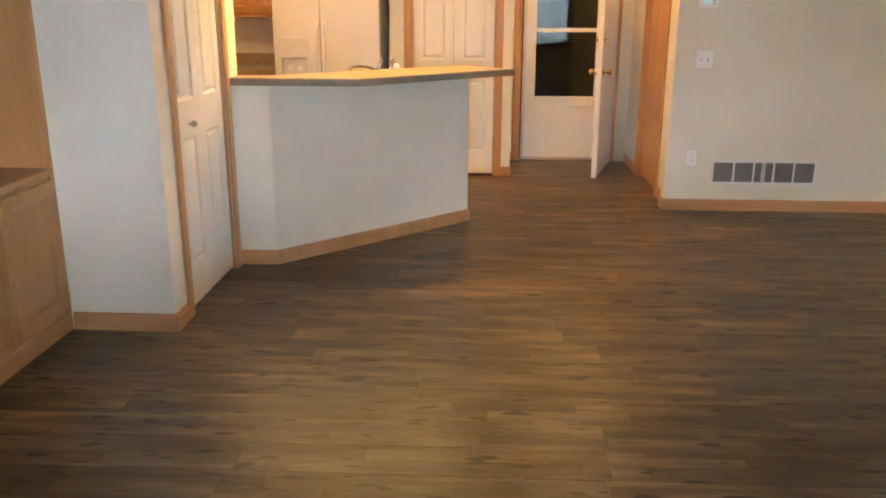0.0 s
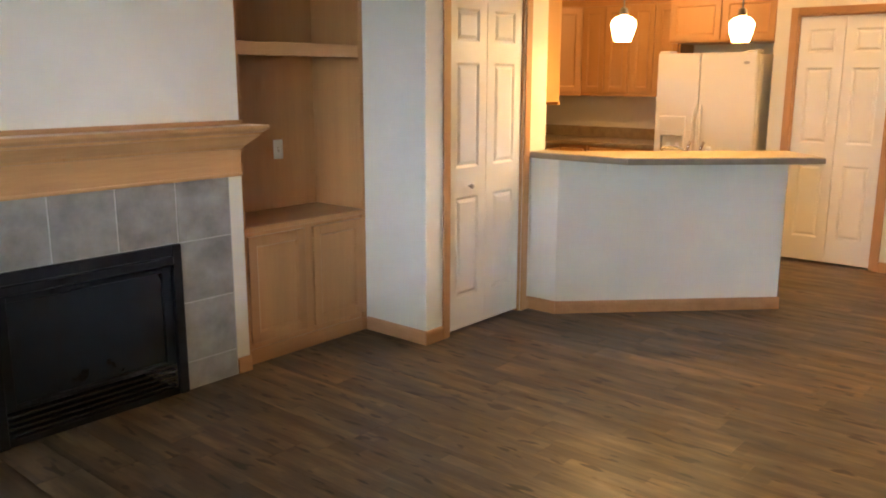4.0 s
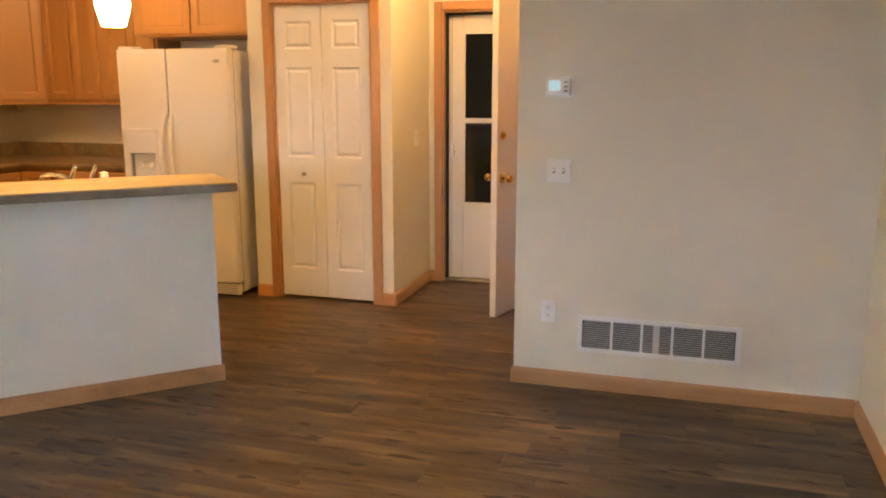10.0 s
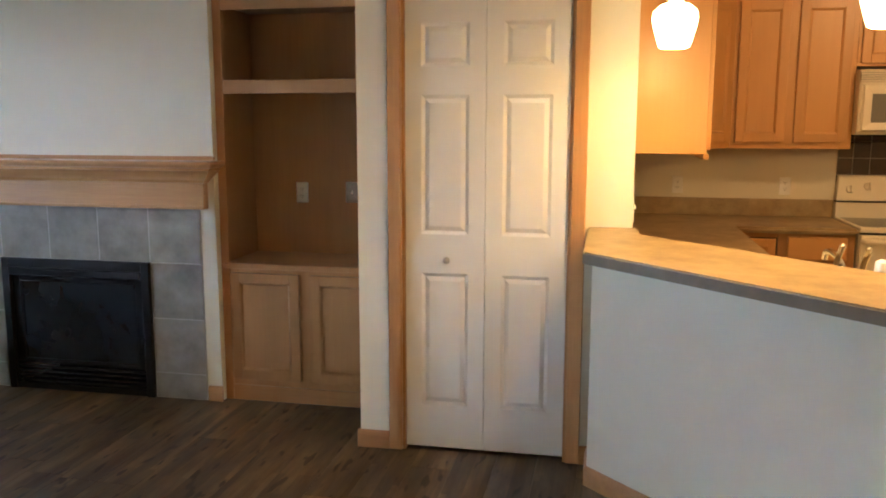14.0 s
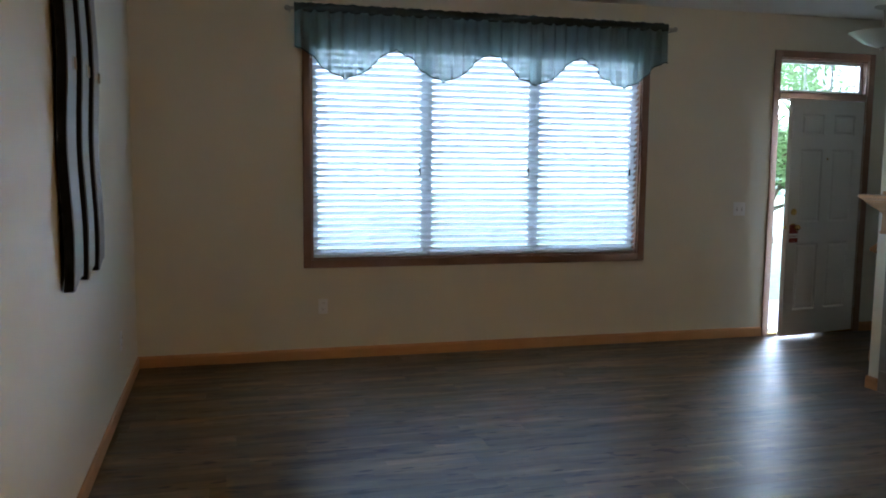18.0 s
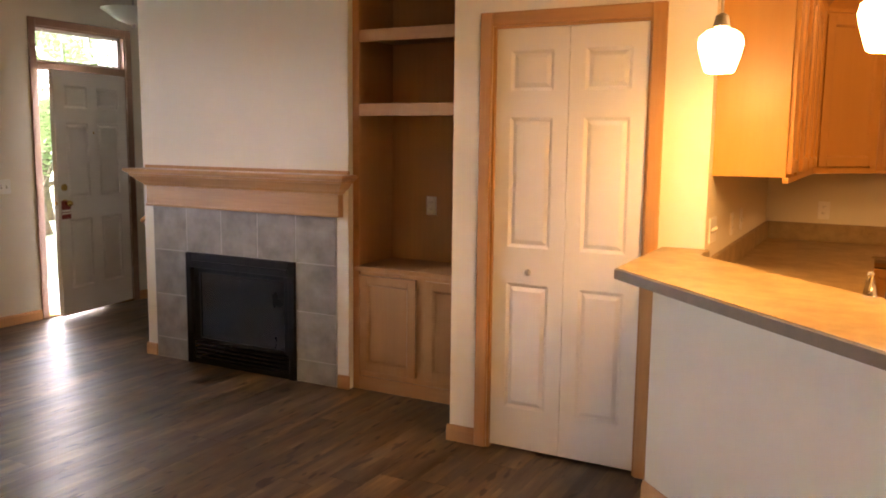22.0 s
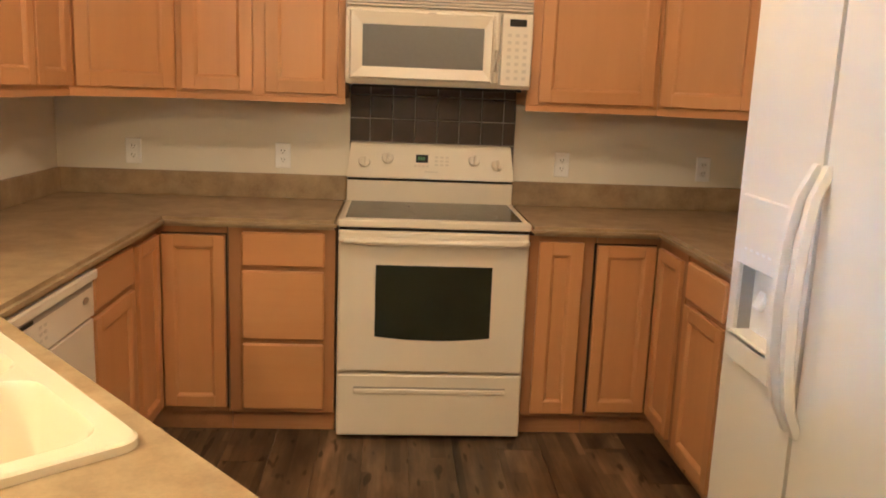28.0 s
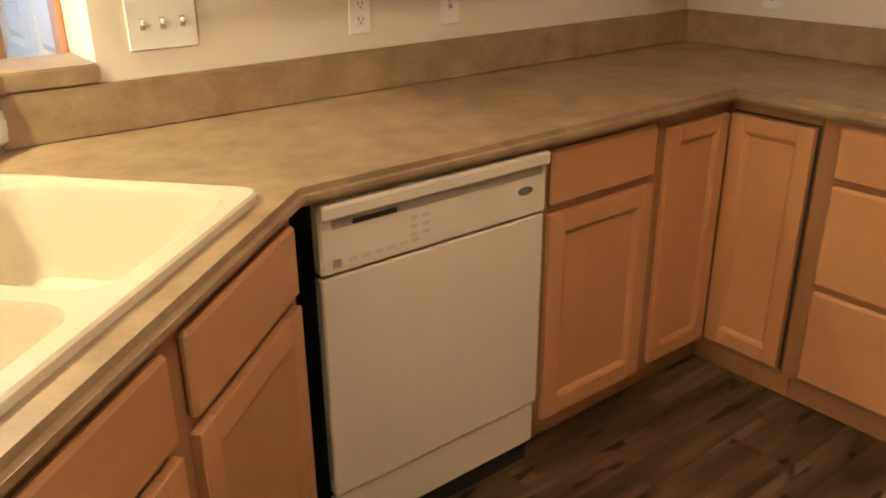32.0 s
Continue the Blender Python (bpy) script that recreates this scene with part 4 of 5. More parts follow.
# ---- wall art ----
for y0, y1 in ((1.86, 2.05), (1.55, 1.71), (1.25, 1.40)):
    ym = (y0 + y1) / 2
    wa = thing("metal_wall_panel", pose(XE, ym, 0.975), "tall grey brushed metal wall panel with a wavy face", "wall art", "metal wall panels")
    bm = bmesh.new()
    n = 40
    hw = (y1 - y0) / 2
    prev, prevc, bc = None, None, bmesh.new()
    for i in range(n + 1):
        f = i / n
        z = 1.55 * f
        xo = -0.055 - 0.006 * math.sin(f * 13)
        cut = 0.05 * (1 if i == 0 else 0)
        vs = [bm.verts.new(p) for p in ((xo, hw, z), (xo, -hw, z + cut), (xo + 0.004, -hw, z + cut), (xo + 0.004, hw, z))]
        cs = [bc.verts.new(p) for p in ((xo + 0.005, hw + 0.004, z), (xo + 0.005, -hw - 0.002, z + cut), (xo + 0.040, -hw - 0.002, z + cut), (xo + 0.040, hw + 0.004, z))]
        for bb, new_ring, old in ((bm, vs, prev), (bc, cs, prevc)):
            if old:
                for k in range(4):
                    bb.faces.new((old[k], old[(k + 1) % 4], new_ring[(k + 1) % 4], new_ring[k]))
            else:
                bb.faces.new(new_ring[::-1])
        prev, prevc = vs, cs
    bm.faces.new(prev), bc.faces.new(prevc)
    part("sheet", bm, ARTMETAL, wa, "", True)
    part("backing", bc, BLACK, wa, "black edge behind the metal sheet", True)
    part("clip", B((-0.072, -0.03, 0.855, -0.048, 0.005, 0.905), bevel=0.003), CHROME, wa, "small bright clip")
    part("standoff", B((-0.014, -0.03, 0.30, 0, 0.03, 0.34), (-0.014, -0.03, 1.2, 0, 0.03, 1.24)), BLACK, wa)

# ---- lamps ----
for px, py in (P1, P2):
    pl = thing("pendant_lamp", pose(px, py, 1.678), "lit white glass pendant lamp over the bar", "pendant lamp", "pendant lamps over the bar")
    bm = bmesh.new()
    lathe(bm, [(0.044, 0.0), (0.052, 0.004), (0.059, 0.025), (0.072, 0.070), (0.078, 0.100), (0.073, 0.126), (0.050, 0.146), (0.028, 0.153)], z=0.078, n=28)
    part("shade", bm, PENDANT, pl, "glowing white glass shade", True)
    bm = bmesh.new()
    lathe(bm, [(0.028, 0.234), (0.030, 0.238), (0.022, 0.275), (0.008, 0.285)], n=16, cap=True)
    part("cap", bm, NICKEL, pl, "", True)
    bm = bmesh.new()
    cyl(bm, (0, 0, 0.28), (0, 0, H - 1.678 - 0.02), 0.005, 8)
    part("stem", bm, NICKEL, pl)
    bm = bmesh.new()
    lathe(bm, [(0.062, H - 1.678), (0.060, H - 1.678 - 0.012), (0.02, H - 1.678 - 0.026)], n=20, cap=True)
    part("canopy", bm, NICKEL, pl, "", True)
fl = thing("foyer_lamp", pose(-2.51, -0.10, 2.425), "unlit bowl lamp of frosted glass with bronze stem", "ceiling lamp")
bm = bmesh.new()
lathe(bm, [(0.0, 0.0), (0.06, 0.006), (0.14, 0.036), (0.195, 0.078), (0.245, 0.112), (0.252, 0.118), (0.240, 0.116), (0.185, 0.085), (0.13, 0.046), (0.05, 0.014), (0.0, 0.010)], n=32)
part("bowl", bm, FROST, fl, "frosted white glass bowl", True)
bm = bmesh.new()
cyl(bm, (0, 0, -0.025), (0, 0, H - 2.425 - 0.02), 0.009, 10)
bmesh.ops.create_uvsphere(bm, u_segments=12, v_segments=8, radius=0.016, matrix=Matrix.Translation((0, 0, -0.012)))
part("stem", bm, NICKEL, fl, "", True)
bm = bmesh.new()
lathe(bm, [(0.075, H - 2.425), (0.072, H - 2.425 - 0.014), (0.02, H - 2.425 - 0.03)], n=20, cap=True)
part("canopy", bm, NICKEL, fl, "", True)
for nm, x, y, s in (("kitchen_ceiling_lamp", -1.55, 6.45, 0.20), ("hall_ceiling_lamp", 1.05, 7.0, 0.15)):
    cl = thing(nm, pose(x, y, H - 0.10), "lit flush ceiling lamp of white glass", "ceiling lamp")
    bm = bmesh.new()
    lathe(bm, [(s, 0.10), (s, 0.085), (s * 0.99, 0.075)], n=28)
    part("rim", bm, NICKEL, cl, "", True)
    bm = bmesh.new()
    lathe(bm, [(s * 0.98, 0.082), (s * 0.94, 0.07), (s * 0.90, 0.06), (s * 0.86, 0.066)], n=28)
    part("diffuser", bm, SHADE, cl, "", True)

# stair cap and handrail
sc = thing("stair_cap", pose(-2.255, 0.94, 1.225), "honey oak cap on the sloping knee wall", "stair cap")
ang = math.degrees(math.atan2(0.384, 0.62))
bm = B((-0.085, -0.76, 0.0, 0.085, -0.006, 0.03), (-0.072, -0.75, -0.02, 0.072, -0.008, 0.0), bevel=0.004)
bmesh.ops.transform(bm, matrix=pose(0, -0.012, 0.012, ang, 0, 0), verts=bm.verts[:])
part("cap", bm, OAK_Y, sc)
hr = thing("handrail", pose(XW, 1.05, 1.27), "dark oak handrail on the stair wall", "handrail")
bm = bmesh.new()
tube(bm, [(0.07, -0.45, -0.36), (0.07, 0.95, 0.80)], 0.024, 10)
part("rail", bm, OAK_X, hr)
for y in (-0.3, 0.7):
    part("bracket", B((0, y - 0.012, y * 0.83 - 0.035, 0.07, y + 0.012, y * 0.83 - 0.012)), NICKEL, hr)

# ---- kitchen cabinets ----
UB, UT = 1.370, 2.235


def upper(m, w, fronts, label, z0=UB, z1=UT, d=0.30, group="wall cabinets"):
    """A wall cabinet: local x along it, -y outward. fronts: (x0, x1) of its doors."""
    t = thing("wall_cabinet", m @ pose(0, 0, z0), label, "wall cabinet", group)
    h = z1 - z0
    part("body", B((0.0006, 0, 0, w - 0.0006, d, h), bevel=0.002), MAPLE, t)
    for a, b in fronts:
        frame_door(t, a, 0.016, b, h - 0.016)
    return t


def crown(a, b):
    bm = bmesh.new()
    sweep(bm, [(0, 0), (0.012, 0), (0.020, 0.02), (0.05, 0.055), (0.055, 0.062), (0.055, 0.07), (0, 0.07)], (*a, UT), (*b, UT))
    solid("crown_moulding", bm, MAPLE_X, "maple crown moulding on top of the cabinets", "moulding", "crown mouldings")


def rail(a, b):
    bm = bmesh.new()
    sweep(bm, [(-0.022, -0.022), (0.0, -0.022), (0.0, 0.0), (-0.022, 0.0)], (*a, UB), (*b, UB))
    solid("light_rail", bm, MAPLE_X, "maple light rail under the wall cabinets", "moulding", "light rails")


# south run, faces north; local x runs west
upper(pose(-1.245, 5.062, 0, 0, 0, 180), 0.375, ((0.02, 0.355),), "maple wall cabinet with a plain end panel")
upper(pose(-1.62, 5.072, 0, 0, 0, 180), 0.40, ((0.05, 0.385),), "maple wall cabinet with one door")
upper(pose(-2.02, 5.072, 0, 0, 0, 180), 0.64, ((0.02, 0.315), (0.335, 0.62)), "maple wall cabinet with two doors")
# west run, faces east; local x runs north
upper(pose(-2.97, 5.382, 0, 0, 0, 90), 0.693, ((0.028, 0.312), (0.365, 0.66)), "maple wall cabinet with two doors")
upper(pose(-2.97, 6.075, 0, 0, 0, 90), 0.759, ((0.02, 0.372), (0.389, 0.741)), "short maple wall cabinet over the microwave", 1.832)
upper(pose(-2.97, 6.834, 0, 0, 0, 90), 0.566, ((0.05, 0.54),), "maple wall cabinet with one wide door")
# north run, faces south
upper(pose(-2.66, 7.71, 0), 0.55, ((0.02, 0.265), (0.285, 0.53)), "maple wall cabinet with two doors")
upper(pose(-2.11, 7.71, 0), 0.53, ((0.02, 0.255), (0.275, 0.51)), "maple wall cabinet with two doors")
upper(pose(-1.58, 7.44, 0), 0.985, ((0.02, 0.485), (0.50, 0.965)), "short maple wall cabinet over the refrigerator", 1.845, d=0.57)


def corner_upper(pts, m, label):
    t = thing("corner_wall_cabinet", m, label, "wall cabinet", "wall cabinets")
    inv = m.inverted()
    bm = bmesh.new()
    prism(bm, pts, UB, UT)
    bmesh.ops.transform(bm, matrix=inv, verts=bm.verts[:])
    part("body", bm, MAPLE, t)
    frame_door(t, 0.018, 0.016, 0.420, UT - UB - 0.016)


corner_upper([(-2.6606, 5.072), (-2.97, 5.3814), (XW, 5.3814), (XW, 4.77), (-2.6606, 4.77)], pose(-2.6606, 5.072, UB, 0, 0, 135), "diagonal maple corner wall cabinet")
corner_upper([(-2.97, 7.4006), (-2.6606, 7.71), (-2.6606, 8.01), (XW, 8.01), (XW, 7.4006)], pose(-2.97, 7.4006, UB, 0, 0, 45), "diagonal maple corner wall cabinet")
for a, b in (((-2.66, 5.072), (-1.245, 5.072)), ((-1.245, 5.072), (-1.245, 4.77)), ((-2.97, 5.382), (-2.66, 5.072)), ((-2.97, 7.40), (-2.97, 5.382)), ((-2.66, 7.71), (-2.97, 7.40)), ((-1.58, 7.71), (-2.66, 7.71)), ((-0.60, 7.44), (-1.58, 7.44))):
    crown(b, a)
for a, b in (((-2.66, 5.072), (-1.245, 5.072)), ((-2.97, 5.382), (-2.66, 5.072)), ((-2.97, 6.074), (-2.97, 5.382)), ((-2.97, 7.40), (-2.97, 6.835)), ((-2.66, 7.71), (-2.97, 7.40)), ((-1.58, 7.71), (-2.66, 7.71))):
    rail(b, a)

TOE, CT = 0.10, 0.868


def base(m, w, label, doors=(), drawers=(), d=0.585, name="base_cabinet"):
    t = thing(name, m, label, "base cabinet", "base cabinets")
    # body colour carries the shade between the fronts
    part("body", B((0.0006, 0, TOE, w - 0.0006, d, CT - 0.001), bevel=0.001), MAPLE_SHADED, t)
    part("toe_kick", B((0.0006, 0.06, 0, w - 0.0006, 0.075, TOE)), OAK_X, t, "recessed oak toe kick")
    for x0, z0, x1, z1 in doors:
        frame_door(t, x0, z0, x1, z1)
    for x0, z0, x1, z1 in drawers:
        slab(t, x0, z0, x1, z1)
    return t


FX, FS, FN = -2.682, 5.366, 7.374
base(pose(-1.942, FS, 0, 0, 0, 180), 0.423, "maple base cabinet with a drawer over a door", ((0.02, 0.115, 0.405, 0.69),), ((0.02, 0.712, 0.405, 0.85),))
# corner units with folding doors
for (ya, yb, sgn, rz, lbl) in ((FS, 5.641, 1, 90, "maple corner cabinet with folding door"), (FN, 7.110, -1, 90, "maple corner cabinet with folding door")):
    t = thing("corner_base_cabinet", pose(FX, ya, 0), lbl, "base cabinet", "base cabinets")
    yw = 4.77 if sgn > 0 else 8.01
    bm = bmesh.new()
    pts = [(0, 0), (0.315, 0), (0.315, yw - ya), (XW - FX, yw - ya), (XW - FX, yb - ya), (0, yb - ya)]
    prism(bm, pts, TOE, CT - 0.001)
    part("body", bm, MAPLE_SHADED, t)
    bm = bmesh.new()
    k = 0.06 * sgn
    prism(bm, [(-0.06, -k), (0.315, -k), (0.315, -k - 0.015 * sgn), (-0.075, -k - 0.015 * sgn), (-0.075, yb - ya), (-0.06, yb - ya)], 0, TOE)
    part("toe_kick", bm, OAK_X, t, "recessed oak toe kick")
    # dark strips on the body draw the shade in the gaps round the doors
    if sgn > 0:
        frame_door(t, 0.022, 0.125, 0.265, 0.832, rail=0.045, swap=pose(0, 0, 0, 0, 0, 90))
        frame_door(t, -0.285, 0.125, -0.022, 0.832, rail=0.045, swap=pose(0, 0, 0, 0, 0, 180))
        part("gap", B((0.0005, 0.268, 0.118, 0.004, 0.274, 0.840), (0.0005, 0.02, 0.835, 0.004, 0.268, 0.840)), DARK, t, "dark strip standing for the shaded gap round the door")
    else:
        frame_door(t, -0.262, 0.125, -0.022, 0.832, rail=0.045, swap=pose(0, 0, 0, 0, 0, 90))
        part("gap", B((0.0005, -0.272, 0.118, 0.004, -0.266, 0.840), (0.0005, -0.266, 0.835, 0.004, -0.02, 0.840)), DARK, t, "dark strip standing for the shaded gap round the door")
        frame_door(t, 0.022, 0.125, 0.285, 0.832, rail=0.045)
        part("gap", B((0.0005, -0.274, 0.12, 0.004, -0.268, 0.838)), DARK, t)
base(pose(FX, 5.643, 0, 0, 0, 90), 0.42, "maple base cabinet with three drawers", (), ((0.052, 0.712, 0.378, 0.85), (0.052, 0.412, 0.378, 0.695), (0.052, 0.118, 0.378, 0.395)))
base(pose(FX, 6.833, 0, 0, 0, 90), 0.275, "narrow maple base cabinet with one door", ((0.042, 0.115, 0.222, 0.842),))
base(pose(-2.355, FN, 0), 0.80, "maple base cabinet with a drawer over a door", ((0.03, 0.115, 0.385, 0.69), (0.415, 0.115, 0.77, 0.69)), ((0.03, 0.712, 0.385, 0.85), (0.415, 0.712, 0.77, 0.85)))
# the sink front runs at 40.8 degrees; K is its corner with the south run
K, KA = Vector((-1.300, 5.412)), 40.8


def kin(al, inn):
    c, s = math.cos(radians(KA)), math.sin(radians(KA))
    return (K.x + al * c + inn * s, K.y + al * s - inn * c)


a = kin(1.175, 0.03)
t = thing("sink_cabinet", pose(a[0], a[1], 0, 0, 0, KA + 180), "maple sink cabinet with false fronts over doors", "base cabinet", "base cabinets")
part("body", B((0.0, 0.0, TOE, 1.165, 0.018, CT - 0.001), (0.0, 0.018, TOE, 1.12, 0.55, 0.66), bevel=0.001), MAPLE_SHADED, t)
part("end_panel", B((-0.02, -0.012, 0.0, -0.001, 0.61, CT - 0.001), bevel=0.002), MAPLE_END, t, "plain pale maple end panel")
part("toe_kick", B((0, 0.06, 0, 1.08, 0.075, TOE)), OAK_X, t)
for x0, x1 in ((0.03, 0.255), (0.285, 0.685), (0.735, 1.145)):
    frame_door(t, x0, 0.115, x1, 0.69)
    slab(t, x0, 0.712, x1, 0.85, "false_front")

# ---- worktops and bar ----
hole = [kin(0.062, 0.082), kin(0.850, 0.082), kin(0.850, 0.585), kin(0.062, 0.585)]
bm = bmesh.new()
prism(bm, [(XW + 0.001, 4.771), (-0.944, 4.771), pen(PENL - 0.005, -0.106), kin(1.166, 0), tuple(K), (-2.640, 5.412), (-2.640, 6.071), (XW + 0.001, 6.071)], CT, 0.905, hole, bevel=0.013, seg=4)
wt1 = thing("worktop", pose(-1.9, 5.1, 0.868), "brown speckled laminate worktop with rounded edge", "worktop", "worktops")


def world_part(name, bm, material, parent, label="", smooth=False):
    bmesh.ops.transform(bm, matrix=parent.matrix_world.inverted(), verts=bm.verts[:])
    return part(name, bm, material, parent, label, smooth)


bpy.context.view_layer.update()
world_part("top", bm, LAMINATE, wt1, "", True)
bm = bmesh.new()
prism(bm, [(XW + 0.001, 4.771), (-0.944, 4.771), (-0.944, 4.791), (XW + 0.021, 4.791), (XW + 0.021, 6.071), (XW + 0.001, 6.071)], 0.9055, 1.017, bevel=0.004)
world_part("upstand", bm, LAMINATE, wt1)
bm = bmesh.new()
prism(bm, [(-0.9435, 4.7715), pen(PENL - 0.005, -0.106), pen(PENL - 0.005, -0.126), (-0.9355, 4.7915)], 0.9055, 1.0195)
world_part("bar_upstand", bm, LAMINATE, wt1)
wt2 = thing("worktop", pose(-2.4, 7.5, 0.868), "brown speckled laminate worktop with rounded edge", "worktop", "worktops")
bpy.context.view_layer.update()
bm = bmesh.new()
prism(bm, [(XW + 0.001, 6.833), (-2.640, 6.833), (-2.640, 7.347), (-1.572, 7.347), (-1.572, 8.009), (XW + 0.001, 8.009)], CT, 0.905, bevel=0.013, seg=4)
world_part("top", bm, LAMINATE, wt2, "", True)
bm = bmesh.new()
prism(bm, [(XW + 0.001, 6.833), (XW + 0.021, 6.833), (XW + 0.021, 7.989), (-1.572, 7.989), (-1.572, 8.009), (XW + 0.001, 8.009)], 0.9055, 1.017, bevel=0.004)
world_part("upstand", bm, LAMINATE, wt2)
bar = thing("bar_top", pose(-0.3, 5.1, 1.02), "raised speckled laminate bar top with clipped corner", "bar top")
bpy.context.view_layer.update()
bm = bmesh.new()
prism(bm, [(CX + 0.001, 4.590), (-0.452, 4.590), pen(1.562, 0.380), pen(1.562, -0.095), (-0.97, 4.792), (CX + 0.001, 4.792)], 1.0205, 1.062, bevel=0.004, seg=2)
world_part("top", bm, LAMINATE, bar, "", True)
# thin darker strips paint the bar edge's shaded side
RIM = [(CX + 0.005, 4.590), (-0.452, 4.590), pen(1.562, 0.380), pen(1.562, -0.095)]
for (xa, ya), (xb, yb) in zip(RIM, RIM[1:]):
    ln = math.hypot(xb - xa, yb - ya)
    ox, oy = 0.003 * (yb - ya) / ln, -0.003 * (xb - xa) / ln
    bm = bmesh.new()
    prism(bm, [(xa, ya), (xa + ox, ya + oy), (xb + ox, yb + oy), (xb, yb)], 1.0225, 1.0565)
    world_part("shaded_edge", bm, EDGE_SHADED, bar, "laminate edge strip with shade in its colour")

# ---- sink and tap; local x along the peninsula, y out of it ----
SM = pose(K.x, K.y, 0.9056, 0, 0, KA)


def rrect(x0, y0, x1, y1, r, z, n=5):
    pts = []
    for cx, cy, a0 in ((x1 - r, y1 - r, 0), (x0 + r, y1 - r, 90), (x0 + r, y0 + r, 180), (x1 - r, y0 + r, 270)):
        for k in range(n + 1):
            a = radians(a0 + 90 * k / n)
            pts.append((cx + r * math.cos(a), cy + r * math.sin(a), z))
    return pts


def skin(bm, loops, cap=True):
    rings = [[bm.verts.new(p) for p in lp] for lp in loops]
    n = len(rings[0])
    for p, q in zip(rings, rings[1:]):
        for k in range(n):
            bm.faces.new((p[k], p[(k + 1) % n], q[(k + 1) % n], q[k]))
    if cap:
        bm.faces.new(rings[-1])


sink = thing("sink", SM, "cream double-bowl drop-in kitchen sink", "sink")
# local y points into the kitchen
X0, X1, Y0, Y1 = 0.044, 0.876, -0.612, -0.056
bowls = ((0.078, -0.525, 0.478, -0.096), (0.515, -0.525, 0.834, -0.096))
bm = bmesh.new()
es = []
for lp in [rrect(X0 + 0.006, Y0 + 0.006, X1 - 0.006, Y1 - 0.006, 0.035, 0.016)] + [rrect(*b, 0.06, 0.014) for b in bowls]:
    vs = [bm.verts.new(p) for p in lp]
    es += [bm.edges.new((vs[i], vs[(i + 1) % len(vs)])) for i in range(len(vs))]
bmesh.ops.triangle_fill(bm, use_beauty=True, use_dissolve=False, edges=es)
skin(bm, [rrect(X0 + 0.006, Y0 + 0.006, X1 - 0.006, Y1 - 0.006, 0.035, 0.016), rrect(X0 + 0.001, Y0 + 0.001, X1 - 0.001, Y1 - 0.001, 0.038, 0.012), rrect(X0, Y0, X1, Y1, 0.04, 0.0)], False)
bmesh.ops.remove_doubles(bm, verts=bm.verts[:], dist=0.0004)
part("rim", bm, SINKW, sink, "", True)
for b in bowls:
    x0, y0, x1, y1 = b
    bm = bmesh.new()
    skin(bm, [rrect(x0, y0, x1, y1, 0.06, 0.014), rrect(x0 + 0.006, y0 + 0.006, x1 - 0.006, y1 - 0.006, 0.06, 0.004), rrect(x0 + 0.016, y0 + 0.016, x1 - 0.016, y1 - 0.016, 0.06, -0.11), rrect(x0 + 0.035, y0 + 0.035, x1 - 0.035, y1 - 0.035, 0.06, -0.155), rrect(x0 + 0.075, y0 + 0.075, x1 - 0.075, y1 - 0.075, 0.05, -0.170)])
    part("bowl", bm, SINKW, sink, "", True)
    bm = bmesh.new()
    lathe(bm, [(0.042, -0.169), (0.042, -0.1665), (0.030, -0.1670), (0.004, -0.1685)], (x0 + x1) / 2, (y0 + y1) / 2, n=18)
    part("drain", bm, CHROME, sink, "chrome drain", True)
fa = thing("kitchen_tap", SM @ pose(0.665, -0.570, 0.016), "chrome kitchen tap with two lever handles", "tap")
part("deck_plate", B((-0.10, -0.027, 0, 0.10, 0.027, 0.012), bevel=0.005), CHROME, fa)
bm = bmesh.new()
tube(bm, [(0, 0, 0.01), (0, 0.0, 0.09), (-0.02, 0.012, 0.125), (-0.07, 0.05, 0.148), (-0.12, 0.088, 0.152), (-0.155, 0.115, 0.142), (-0.163, 0.121, 0.118)], 0.011, 10)
part("spout", bm, CHROME, fa, "", True)
for s in (-1, 1):
    bm = bmesh.new()
    cyl(bm, (0.045 * s, 0, 0.01), (0.045 * s, 0, 0.05), 0.019, 14)
    tube(bm, [(0.045 * s, 0, 0.045), (0.045 * s + 0.006, -0.004, 0.090), (0.045 * s + 0.022, -0.008, 0.150), (0.045 * s + 0.038, -0.012, 0.190)], 0.0095, 8)
    bmesh.ops.create_uvsphere(bm, u_segments=10, v_segments=8, radius=0.0108, matrix=Matrix.Translation((0.045 * s + 0.038, -0.012, 0.190)))
    part("lever", bm, CHROME, fa, "", True)
sp = thing("sink_sprayer", SM @ pose(0.785, -0.570, 0.016), "white sink sprayer in its holder", "sprayer")
bm = bmesh.new()
lathe(bm, [(0.024, 0.0), (0.022, 0.012), (0.014, 0.02), (0.013, 0.085), (0.021, 0.12), (0.019, 0.158), (0.004, 0.166)], n=16, cap=True)
part("head", bm, PLATE, sp, "", True)
plate("outlet", pose(*pen(0.09, -0.1265), 0.955, 0, 0, 225), "white outlet lying on the bar upstand", "outlet").matrix_world = pose(*pen(0.09, -0.1265), 0.957, 0, 0, 225) @ pose(0, 0, 0, 0, 90, 0)

